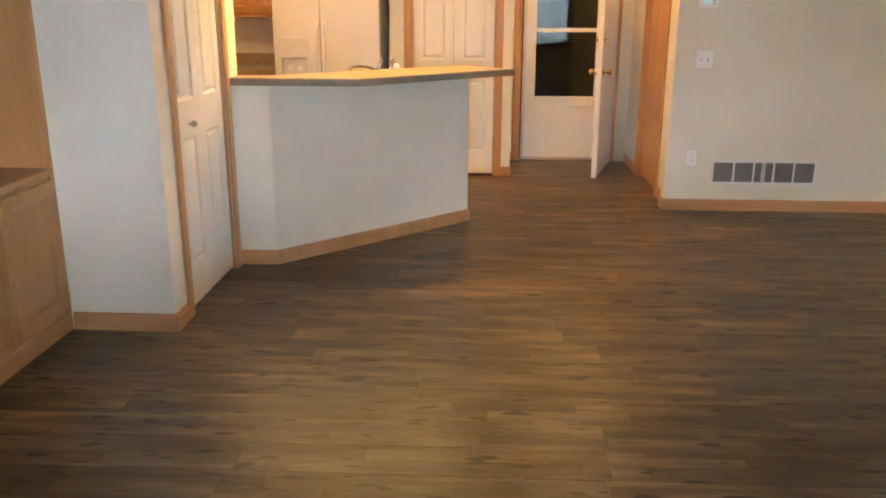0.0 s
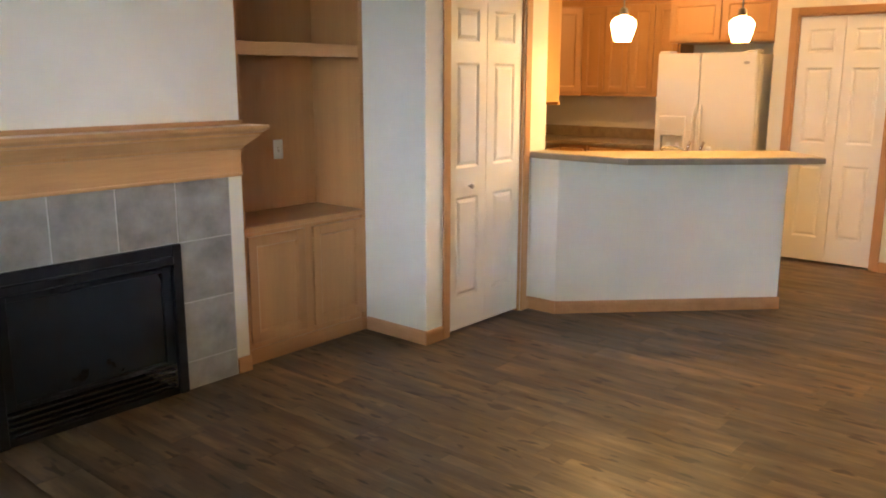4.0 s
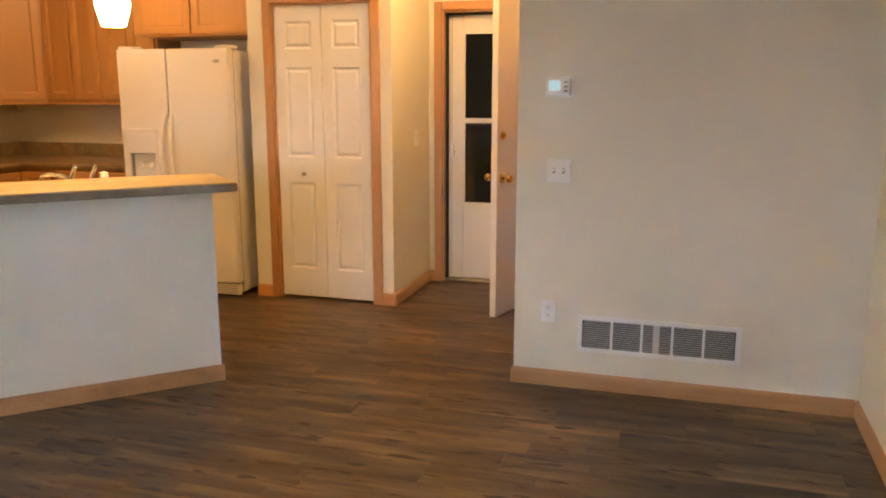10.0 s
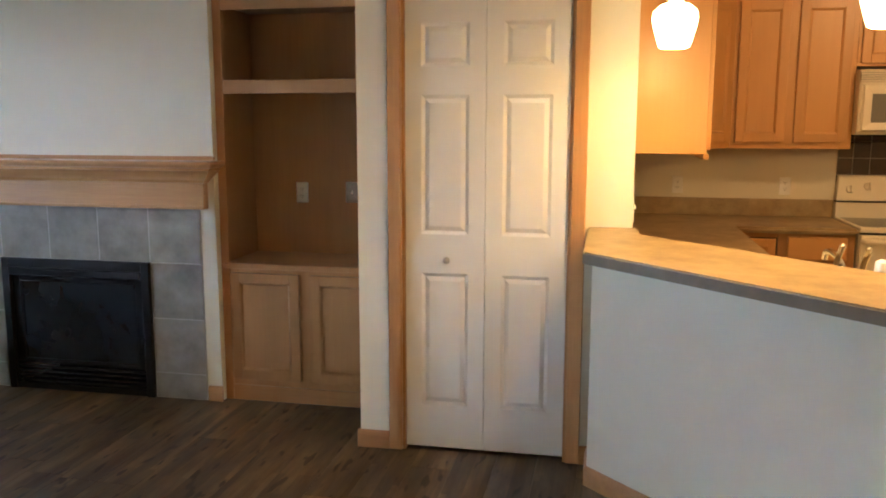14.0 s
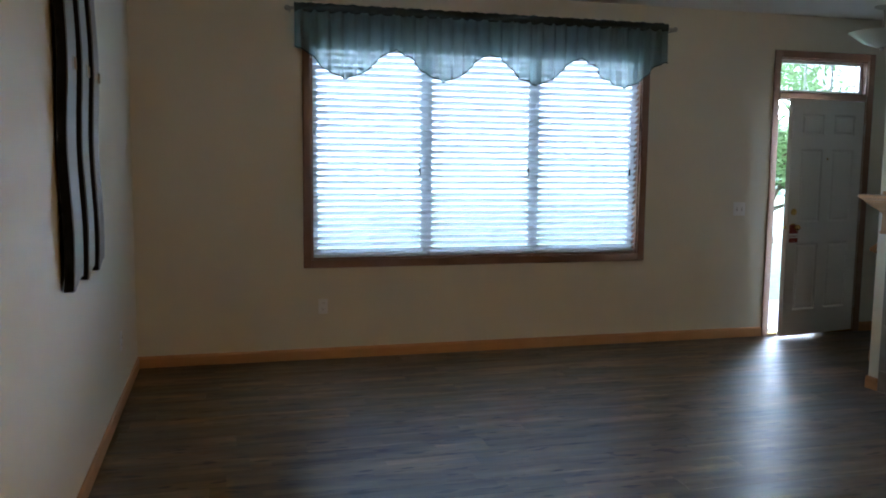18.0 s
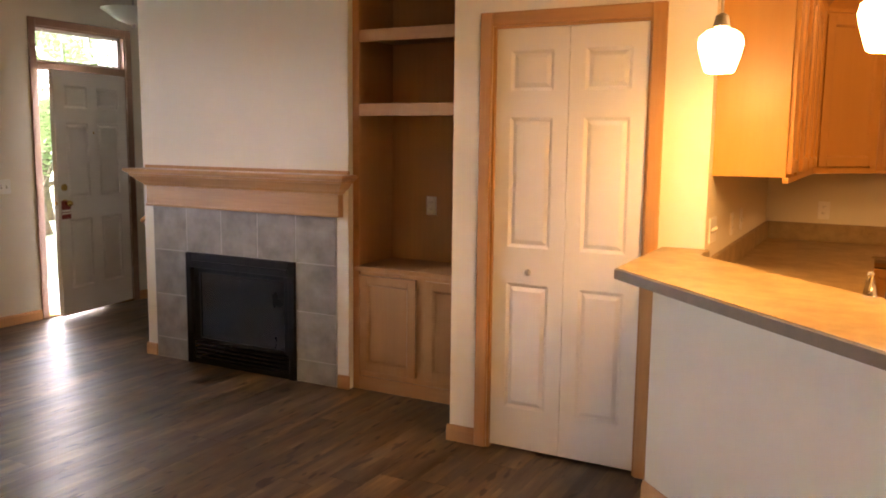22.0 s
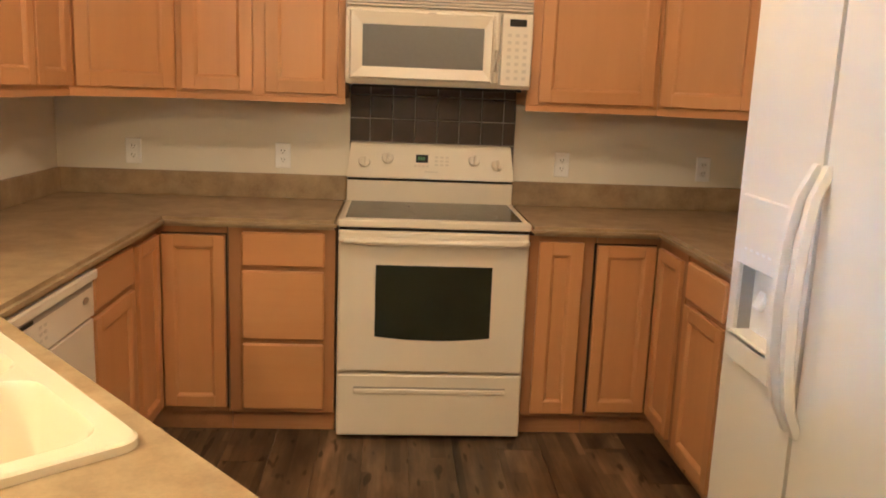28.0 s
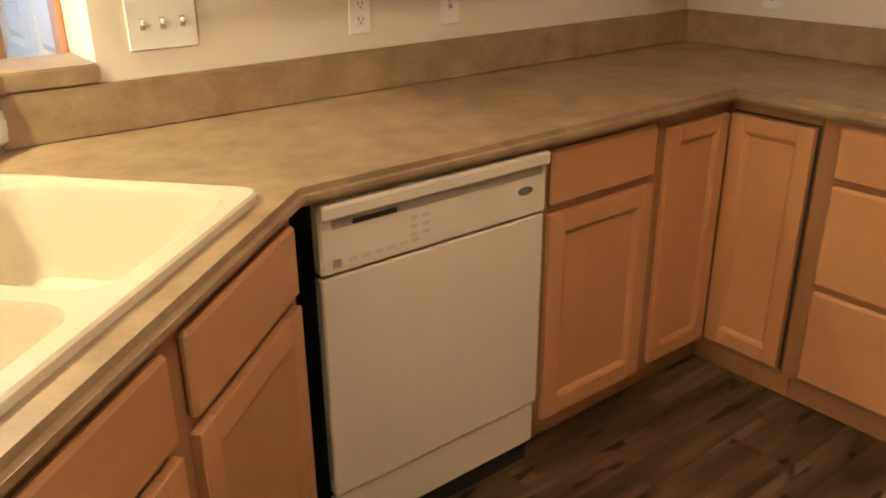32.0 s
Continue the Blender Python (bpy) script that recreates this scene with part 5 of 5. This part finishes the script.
# ---- range; local x runs north, -y into the room ----
ra = thing("range", pose(-2.668, 6.0735, 0, 0, 0, 90), "bisque electric range with black glass cooktop", "range")
W = 0.757
part("body", B((0.0, 0.0, 0.025, W, 0.60, 0.885), bevel=0.002), BISQUE, ra)
for x in (0.03, W - 0.06):
    for y in (0.03, 0.54):
        part("foot", B((x, y, 0, x + 0.03, y + 0.03, 0.025)), BLACK, ra)
# dark plate in place of the shadow under the range
part("toe_shade", B((0.07, 0.035, 0.003, W - 0.07, 0.045, 0.025)), DARK, ra)
dr = part("drawer", B((0.003, -0.028, 0.020, W - 0.003, -0.001, 0.283), bevel=0.006), BISQUE, ra)
part("drawer_grip", B((0.07, -0.034, 0.203, W - 0.07, -0.027, 0.223), bevel=0.003), BISQUE, dr)
# grey strip drawn for the shade in the groove above the grip
part("drawer_groove_shade", B((0.07, -0.0292, 0.224, W - 0.07, -0.0270, 0.232)), GREYTXT, dr)
od = part("oven_door", B((0.003, -0.032, 0.296, W - 0.003, -0.001, 0.872), bevel=0.007), BISQUE, ra)
bm = bmesh.new()
n = 16
xs = [0.150 + (0.612 - 0.150) * k / n for k in range(n + 1)]
pts = [(x, 0.738) for x in xs] + [(x, 0.446 - 0.014 * (1 - ((x - 0.381) / 0.231) ** 2)) for x in xs[::-1]]
f = [bm.verts.new((x, -0.0345, z)) for x, z in pts]
g = [bm.verts.new((x, -0.030, z)) for x, z in pts]
bm.faces.new(f), bm.faces.new(g[::-1])
for k in range(len(pts)):
    bm.faces.new((f[k], f[(k + 1) % len(pts)], g[(k + 1) % len(pts)], g[k]))
part("oven_window", bm, OVENGLASS, od, "dark green-black oven glass")
bm = bmesh.new()
tube(bm, [(0.012, -0.032, 0.838), (0.03, -0.055, 0.838), (0.10, -0.064, 0.838), (W / 2, -0.068, 0.838), (W - 0.10, -0.064, 0.838), (W - 0.03, -0.055, 0.838), (W - 0.012, -0.032, 0.838)], 0.014, 10)
part("handle", bm, BISQUE, od, "", True)
part("vent_gap", B((0.004, -0.012, 0.8725, W - 0.004, 0.0, 0.8845)), DARK, ra)
part("cooktop_frame", B((-0.002, -0.034, 0.886, W + 0.002, 0.02, 0.916), (-0.002, 0.02, 0.886, 0.024, 0.53, 0.914), (W - 0.024, 0.02, 0.886, W + 0.002, 0.53, 0.914), bevel=0.005), BISQUE, ra)
part("cooktop_glass", B((0.024, 0.02, 0.886, W - 0.024, 0.53, 0.9125)), SMOKED, ra, "black glass cooktop")
for x, y, r in ((0.20, 0.15, 0.11), (0.56, 0.15, 0.085), (0.20, 0.40, 0.085), (0.56, 0.40, 0.11)):
    bm = bmesh.new()
    lathe(bm, [(r - 0.003, 0.9126), (r - 0.003, 0.9129), (r, 0.9129), (r, 0.9126)], x, y, n=40)
    part("burner_ring", bm, GREYTXT, ra)
bg = part("backguard", B((0.0, 0.53, 0.886, W, 0.60, 1.008), bevel=0.004), BISQUE, ra)
part("backguard_gap", B((0.004, 0.535, 1.008, W - 0.004, 0.59, 1.020)), DARK, bg)
bm = bmesh.new()
prof = [(0.512, 1.020), (0.545, 1.165), (0.56, 1.176), (0.60, 1.176), (0.60, 1.020)]
e0, e1 = [bm.verts.new((0.0, y, z)) for y, z in prof], [bm.verts.new((W, y, z)) for y, z in prof]
e0[1].co.x = e0[2].co.x = e0[3].co.x = 0.014
e1[1].co.x = e1[2].co.x = e1[3].co.x = W - 0.014
bm.faces.new(e0), bm.faces.new(e1[::-1])
for k in range(5):
    bm.faces.new((e0[k], e0[(k + 1) % 5], e1[(k + 1) % 5], e1[k]))
bmesh.ops.bevel(bm, geom=bm.edges[:], offset=0.004, segments=2, affect="EDGES")
cp = part("control_panel", bm, BISQUE, ra, "", True)


def on_panel(x, z, out=0.0):
    k = (z - 1.020) / 0.145
    return (x, 0.512 + 0.033 * k - out, z)


for x, z in ((0.078, 1.092), (0.182, 1.110), (0.575, 1.110), (0.680, 1.092)):
    bm = bmesh.new()
    cyl(bm, on_panel(x, z), on_panel(x, z + 0.004, 0.018), 0.026, 18, 0.023)
    p = on_panel(x, z + 0.004, 0.022)
    box(bm, x - 0.006, p[1] - 0.008, p[2] - 0.022, x + 0.006, p[1] + 0.006, p[2] + 0.022, 0.003)
    part("knob", bm, BISQUE, cp, "", True)


def panel_box(x0, z0, x1, z1, out, material, name, label=""):
    bm = bmesh.new()
    a, b = on_panel(x0, z0, 0), on_panel(x1, z1, 0)
    vs = []
    for o in (0.0, out):
        vs.append([bm.verts.new((x, y - o, z)) for x, y, z in ((x0, a[1], z0), (x1, a[1], z0), (x1, b[1], z1), (x0, b[1], z1))])
    bm.faces.new(vs[0]), bm.faces.new(vs[1])
    for k in range(4):
        bm.faces.new((vs[0][k], vs[0][(k + 1) % 4], vs[1][(k + 1) % 4], vs[1][k]))
    return part(name, bm, material, cp, label)


panel_box(0.310, 1.095, 0.365, 1.130, 0.0030, DARK, "clock_window", "dark clock window")
for k in range(3):
    panel_box(0.320 + 0.011 * k, 1.106, 0.327 + 0.011 * k, 1.120, 0.0036, LED, "clock_digit", "faint green digit")
panel_box(0.297, 1.070, 0.470, 1.140, 0.0015, BISQUE, "key_field")
for k in range(4):
    panel_box(0.302 + 0.018 * k, 1.076, 0.314 + 0.018 * k, 1.084, 0.0024, PALETXT, "key")
for k in range(3):
    for j in range(3):
        panel_box(0.395 + 0.024 * k, 1.082 + 0.017 * j, 0.411 + 0.024 * k, 1.091 + 0.017 * j, 0.0024, PALETXT, "key")
panel_box(0.35, 1.052, 0.41, 1.057, 0.0014, PALETXT, "badge_mark")

# dark tiles behind the range
spb = thing("tile_splashback", pose(XW, 6.080, 0.915, 0, 0, 90), "splashback of small dark brown tiles", "splashback")
part("grout_bed", B((0, -0.0045, 0, 0.757, 0, 0.515)), GROUT_D, spb)
tx = [0.0] + [0.092 + 0.1015 * k for k in range(7)] + [0.757]
tz = [0.0] + [0.053 + 0.105 * k for k in range(5)] + [0.515]
for z0, z1 in zip(tz, tz[1:]):
    for x0, x1 in zip(tx, tx[1:]):
        part("tile", B((x0 + 0.0025, -0.0085, z0 + 0.0025, x1 - 0.0025, -0.003, z1 - 0.0025), bevel=0.0015), BTILE, spb)

# ---- microwave ----
mw = thing("microwave", pose(-2.90, 6.0765, 1.434, 0, 0, 90) @ Matrix.Diagonal((1, 1, 0.945, 1)), "bisque over-range microwave with louvred top", "microwave")
W = 0.757
part("body", B((0, 0, 0.0, W, 0.384, 0.398), bevel=0.003), BISQUE, mw)
bm = bmesh.new()
box(bm, 0.002, -0.030, 0.012, 0.622, -0.001, 0.318, 0.010, 2)
d = part("door", bm, BISQUE, mw, "", True)
bm = bmesh.new()
loops = [((0.016, 0.022), (0.594, 0.308), -0.0302), ((0.024, 0.030), (0.588, 0.300), -0.043), ((0.068, 0.074), (0.558, 0.250), -0.034), ((0.070, 0.076), (0.556, 0.248), -0.0308)]
prev = None
for (xa, za), (xb, zb), y in loops:
    vs = [bm.verts.new(p) for p in ((xa, y, za), (xb, y, za), (xb, y, zb), (xa, y, zb))]
    if prev:
        for k in range(4):
            bm.faces.new((prev[k], prev[(k + 1) % 4], vs[(k + 1) % 4], vs[k]))
    prev = vs
part("window_surround", bm, BISQUE, d)
part("window", B((0.069, -0.0325, 0.075, 0.557, -0.0305, 0.249)), MWGLASS, d, "grey mesh window")
bm = bmesh.new()
tube(bm, [(0.606, -0.030, 0.03), (0.606, -0.048, 0.07), (0.606, -0.053, 0.16), (0.606, -0.048, 0.25), (0.606, -0.030, 0.30)], 0.010, 8)
part("handle", bm, BISQUE, d, "", True)
cpn = part("control_panel", B((0.628, -0.028, 0.012, W - 0.002, -0.001, 0.318), bevel=0.005), BISQUE, mw)
part("display", B((0.660, -0.0292, 0.264, 0.728, -0.0275, 0.294)), DARK, cpn, "dark display")
for k in range(3):
    for j in range(7):
        part("button", B((0.653 + 0.032 * k, -0.0290, 0.040 + 0.030 * j, 0.669 + 0.032 * k, -0.0278, 0.054 + 0.030 * j)), PALETXT, cpn)
part("grille_back", B((0.004, -0.006, 0.326, W - 0.004, -0.0005, 0.392)), GREYTXT, mw)
for j in range(5):
    part("louver", B((0.004, -0.026, 0.326 + 0.0135 * j, W - 0.004, -0.006, 0.3345 + 0.0135 * j), bevel=0.002), BISQUE, mw)
part("underside", B((0.03, 0.02, -0.012, W - 0.03, 0.36, -0.0005)), DARK, mw)
part("badge", B((0.33, -0.0412, 0.300, 0.36, -0.0398, 0.305)), GREYTXT, d)

# ---- refrigerator ----
fr = thing("refrigerator", pose(-1.545, 7.212, 0), "white side-by-side refrigerator with door dispenser", "refrigerator")
W = 0.894
part("body", B((0.006, 0.055, 0.03, W - 0.006, 0.735, 1.735), bevel=0.006), FRIDGE, fr)
part("gasket", B((0.012, 0.038, 0.10, W - 0.012, 0.056, 1.73)), GREYTXT, fr, "grey door gasket")
bm = bmesh.new()
fz = 0.392
x0, x1, z0, z1 = 0.06, 0.27, 0.84, 1.165
for b in ((0.0, 0, 0.105, fz, 0.038, z0), (0.0, 0, z1, fz, 0.038, 1.745), (0.0, 0, z0, x0, 0.038, z1), (x1, 0, z0, fz, 0.038, z1), (x0, 0.034, z0, x1, 0.038, z1)):
    box(bm, b[0], b[1] - 0.030, b[2], b[3], b[4] - 0.001, b[5])
bmesh.ops.remove_doubles(bm, verts=bm.verts[:], dist=0.0001)
fdz = part("freezer_door", bm, FRIDGE, fr)
ds = part("dispenser", B((x0 - 0.022, -0.040, z1 - 0.145, x1 + 0.022, -0.028, z1 + 0.03), bevel=0.003), FRIDGE, fdz, "raised white dispenser head")
part("sill", B((x0 - 0.022, -0.046, z0 - 0.07, x1 + 0.022, -0.028, z0), bevel=0.003), FRIDGE, ds)
for xa, xb in ((x0 - 0.022, x0), (x1, x1 + 0.022)):
    part("cheek", B((xa, -0.040, z0, xb, -0.028, z1 - 0.1455), bevel=0.003), FRIDGE, ds)
part("tray", B((x0, -0.046, z0 - 0.012, x1, 0.03, z0 + 0.006), bevel=0.003), FRIDGE, ds)
part("recess_back", B((x0, 0.024, z0, x1, 0.033, z1 - 0.14)), PLATE, ds)
part("recess_side", B((x0, -0.028, z0, x0 + 0.004, 0.024, z1 - 0.14), (x1 - 0.004, -0.028, z0, x1, 0.024, z1 - 0.14), (x0 + 0.004, -0.028, z1 - 0.15, x1 - 0.004, 0.024, z1 - 0.146)), GREYTXT, ds)
for k in (0.12, 0.21):
    bm = B((k - 0.02, -0.004, z0 + 0.07, k + 0.02, 0.012, z0 + 0.12), bevel=0.004)
    bmesh.ops.rotate(bm, cent=(k, 0.0, z0 + 0.1), matrix=Matrix.Rotation(radians(-25), 3, "X"), verts=bm.verts[:])
    part("paddle", bm, PLATE, ds)
for k in range(5):
    part("button", B((0.085 + 0.033 * k, -0.0412, z1 - 0.105, 0.10 + 0.033 * k, -0.0398, z1 - 0.099)), PLATE, ds)
bm = bmesh.new()
box(bm, 0.400, -0.030, 0.105, W, 0.037, 1.745, 0.010, 2)
frd = part("fridge_door", bm, FRIDGE, fr, "", True)
for xh, par in ((0.362, fdz), (0.432, frd)):
    bm = bmesh.new()
    s = -1 if xh < 0.4 else 1
    pth = [(xh - s * 0.012, -0.030, 0.70), (xh - s * 0.006, -0.062, 0.77), (xh, -0.078, 0.87), (xh, -0.084, 1.00), (xh, -0.078, 1.13), (xh - s * 0.006, -0.062, 1.23), (xh - s * 0.012, -0.030, 1.30)]
    rings = []
    for i, p in enumerate(pth):
        hw = 0.014
        rings.append([bm.verts.new((p[0] + dx * hw, p[1] + dy, p[2])) for dx, dy in ((-1, 0.010), (-0.7, -0.008), (0.7, -0.008), (1, 0.010), (0.6, 0.016), (-0.6, 0.016))])
    for p, q in zip(rings, rings[1:]):
        for k in range(6):
            bm.faces.new((p[k], p[(k + 1) % 6], q[(k + 1) % 6], q[k]))
    bm.faces.new(rings[0]), bm.faces.new(rings[-1])
    part("handle", bm, FRIDGE, par, "", True)
bm = bmesh.new()
lathe(bm, [(0.026, 0.0), (0.026, 0.002), (0.022, 0.003)], n=24, cap=True)
bmesh.ops.transform(bm, matrix=pose(0.80, -0.030, 1.66, 90, 0, 0) @ Matrix.Diagonal((1.0, 0.5, 1, 1)), verts=bm.verts[:])
part("badge", bm, NICKEL, frd, "small oval metal badge")
for x0_, x1_ in ((0.005, 0.11), (W - 0.11, W - 0.005)):
    part("hinge_cover", B((x0_, -0.02, 1.746, x1_, 0.11, 1.766), bevel=0.005), FRIDGE, fr)
part("grille", B((0.01, -0.002, 0.015, W - 0.01, 0.03, 0.095), bevel=0.004), FRIDGE, fr)
for k in range(4):
    part("grille_slot", B((0.03, -0.0034, 0.028 + 0.016 * k, W - 0.03, -0.0018, 0.034 + 0.016 * k)), GREYTXT, fr)
for x in (0.06, W - 0.1):
    for y in (0.06, 0.66):
        part("foot", B((x, y, 0, x + 0.04, y + 0.04, 0.03)), BLACK, fr)

# ---- dishwasher; faces north, local x runs west ----
dw = thing("dishwasher", pose(-1.333, 5.358, 0, 0, 0, 180), "white dishwasher with top control strip", "dishwasher")
W = 0.605
part("tub", B((0.004, 0.002, 0.02, W - 0.004, 0.57, 0.862)), DARK, dw)
part("door", B((0.002, -0.028, 0.190, W - 0.002, 0.0, 0.705), bevel=0.004), BISQUE, dw)
cpd = part("control_strip", B((0.002, -0.032, 0.712, W - 0.002, 0.0, 0.858), bevel=0.005), BISQUE, dw)
part("pull", B((0.004, -0.048, 0.828, W - 0.004, -0.030, 0.860), bevel=0.006), BISQUE, cpd)
# grey strip painted as the shadow below the pull
part("grip_shadow", B((0.03, -0.0335, 0.806, W - 0.02, -0.0312, 0.826)), GREYTXT, cpd)
part("vent_slot", B((0.075, -0.0345, 0.808, 0.18, -0.0325, 0.818)), DARK, cpd)
part("indicator", B((0.028, -0.0335, 0.726, 0.046, -0.0315, 0.744)), GREYTXT, cpd)
for k in range(6):
    part("key", B((0.066 + 0.03 * k, -0.0332, 0.732, 0.084 + 0.03 * k, -0.0315, 0.740)), PALETXT, cpd)
for k in range(2):
    for j in range(3):
        part("key", B((0.215 + 0.03 * k, -0.0332, 0.745 + 0.018 * j, 0.232 + 0.03 * k, -0.0315, 0.753 + 0.018 * j)), PALETXT, cpd)
bm = bmesh.new()
lathe(bm, [(0.022, 0.0), (0.022, 0.002), (0.018, 0.003)], n=24, cap=True)
bmesh.ops.transform(bm, matrix=pose(0.535, -0.032, 0.775, 90, 0, 0) @ Matrix.Diagonal((1.0, 0.45, 1, 1)), verts=bm.verts[:])
part("badge", bm, NICKEL, cpd, "small oval metal badge")
part("kick_panel", B((0.004, -0.018, 0.065, W - 0.004, 0.0, 0.182), bevel=0.003), BISQUE, dw)
# dark plate in place of the shadow below the kick panel
part("foot_shade", B((0.01, 0.0, 0.0, W - 0.01, 0.01, 0.064)), DARK, dw)

# ---- outside the front windows ----
structure("ground", B((-60, -90, -0.36, 60, YS - 0.16, -0.20)), GRASS, "lawn in front of the house")
structure("pavement", B((-3.6, -2.4, -0.20, -1.2, YS - 0.16, -0.03)), CONCRETE, "concrete front step")
structure("backdrop", B((-45, -34.2, -3, 45, -34.0, 17)), BACKDROP, "distant green trees under a bright sky")


def tree(x, y, h, seed):
    rnd = random.Random(seed)
    t = thing("tree", pose(x, y, -0.2), "leafy green tree on the lawn", "tree", "trees on the lawn")
    bm = bmesh.new()
    pts = [(0.05 * math.sin(k), 0.04 * math.cos(2 * k), h * 0.62 * k / 6) for k in range(7)]
    for k in range(6):
        cyl(bm, pts[k], pts[k + 1], 0.13 - 0.015 * k, 9, 0.13 - 0.015 * (k + 1))
    tips = []
    for k in range(9):
        a, z = rnd.uniform(0, 6.28), h * rnd.uniform(0.3, 0.6)
        e = (math.cos(a) * h * rnd.uniform(0.18, 0.34), math.sin(a) * h * rnd.uniform(0.18, 0.34), z + h * rnd.uniform(0.1, 0.35))
        cyl(bm, (0, 0, z), e, 0.05, 6, 0.015)
        tips.append(e)
    part("trunk", bm, BARK, t)
    vs, fs = [], []
    tips += [(rnd.gauss(0, h * 0.15), rnd.gauss(0, h * 0.15), h * rnd.uniform(0.45, 0.95)) for _ in range(22)]
    for tip in tips:
        for _ in range(80):
            c = Vector(tip) + Vector((rnd.gauss(0, 1), rnd.gauss(0, 1), rnd.gauss(0, 0.8))) * h * 0.065
            d1 = Vector((rnd.uniform(-1, 1), rnd.uniform(-1, 1), rnd.uniform(-0.5, 0.5))).normalized()
            d2 = d1.cross(Vector((rnd.uniform(-1, 1), rnd.uniform(-1, 1), 1))).normalized()
            s = rnd.uniform(0.05, 0.10)
            n0 = len(vs)
            vs += [c - d1 * s, c + d2 * s * 0.5, c + d1 * s, c - d2 * s * 0.5]
            fs.append((n0, n0 + 1, n0 + 2, n0 + 3))
    me = bpy.data.meshes.new("crown")
    me.from_pydata([tuple(v) for v in vs], [], fs)
    me.materials.append(LEAF)
    ob = new("crown", me)
    ob.parent = t


for x, y, h, s in ((-8.6, -9.6, 4.3, 3), (-11.8, -13.0, 5.2, 5), (-6.9, -7.4, 2.5, 8)):
    tree(x, y, h, s)

# ---- floor planks, laid east to west ----
PW, PL = 0.18, 1.22
rows_n = int(math.ceil((YN - YS) / PW))


def plank_mesh(length):
    bm = bmesh.new()
    c, hw, hl = 0.0005, PW / 2 - 0.0003, length / 2 - 0.0003
    lo = [bm.verts.new((sx * hl, sy * hw, -0.0055)) for sx, sy in ((-1, -1), (1, -1), (1, 1), (-1, 1))]
    mi = [bm.verts.new((sx * hl, sy * hw, -c)) for sx, sy in ((-1, -1), (1, -1), (1, 1), (-1, 1))]
    up = [bm.verts.new((sx * (hl - c), sy * (hw - c), 0)) for sx, sy in ((-1, -1), (1, -1), (1, 1), (-1, 1))]
    for p, q in ((lo, mi), (mi, up)):
        for k in range(4):
            bm.faces.new((p[k], p[(k + 1) % 4], q[(k + 1) % 4], q[k]))
    bm.faces.new(up)
    return mesh("plank", bm, PLANK)


full = plank_mesh(PL)
rnd = random.Random(4)
for r in range(rows_n):
    y = YS + PW * (r + 0.5)
    x = XW - rnd.uniform(0.05, PL - 0.05)
    while x < XE:
        a, b = max(x, XW), min(x + PL, XE)
        if b - a > 0.03:
            ob = new("plank", full if b - a > PL - 0.001 else plank_mesh(b - a))
            ob.parent = floor
            ob.location = ((a + b) / 2, y, 0.0)
        x += PL
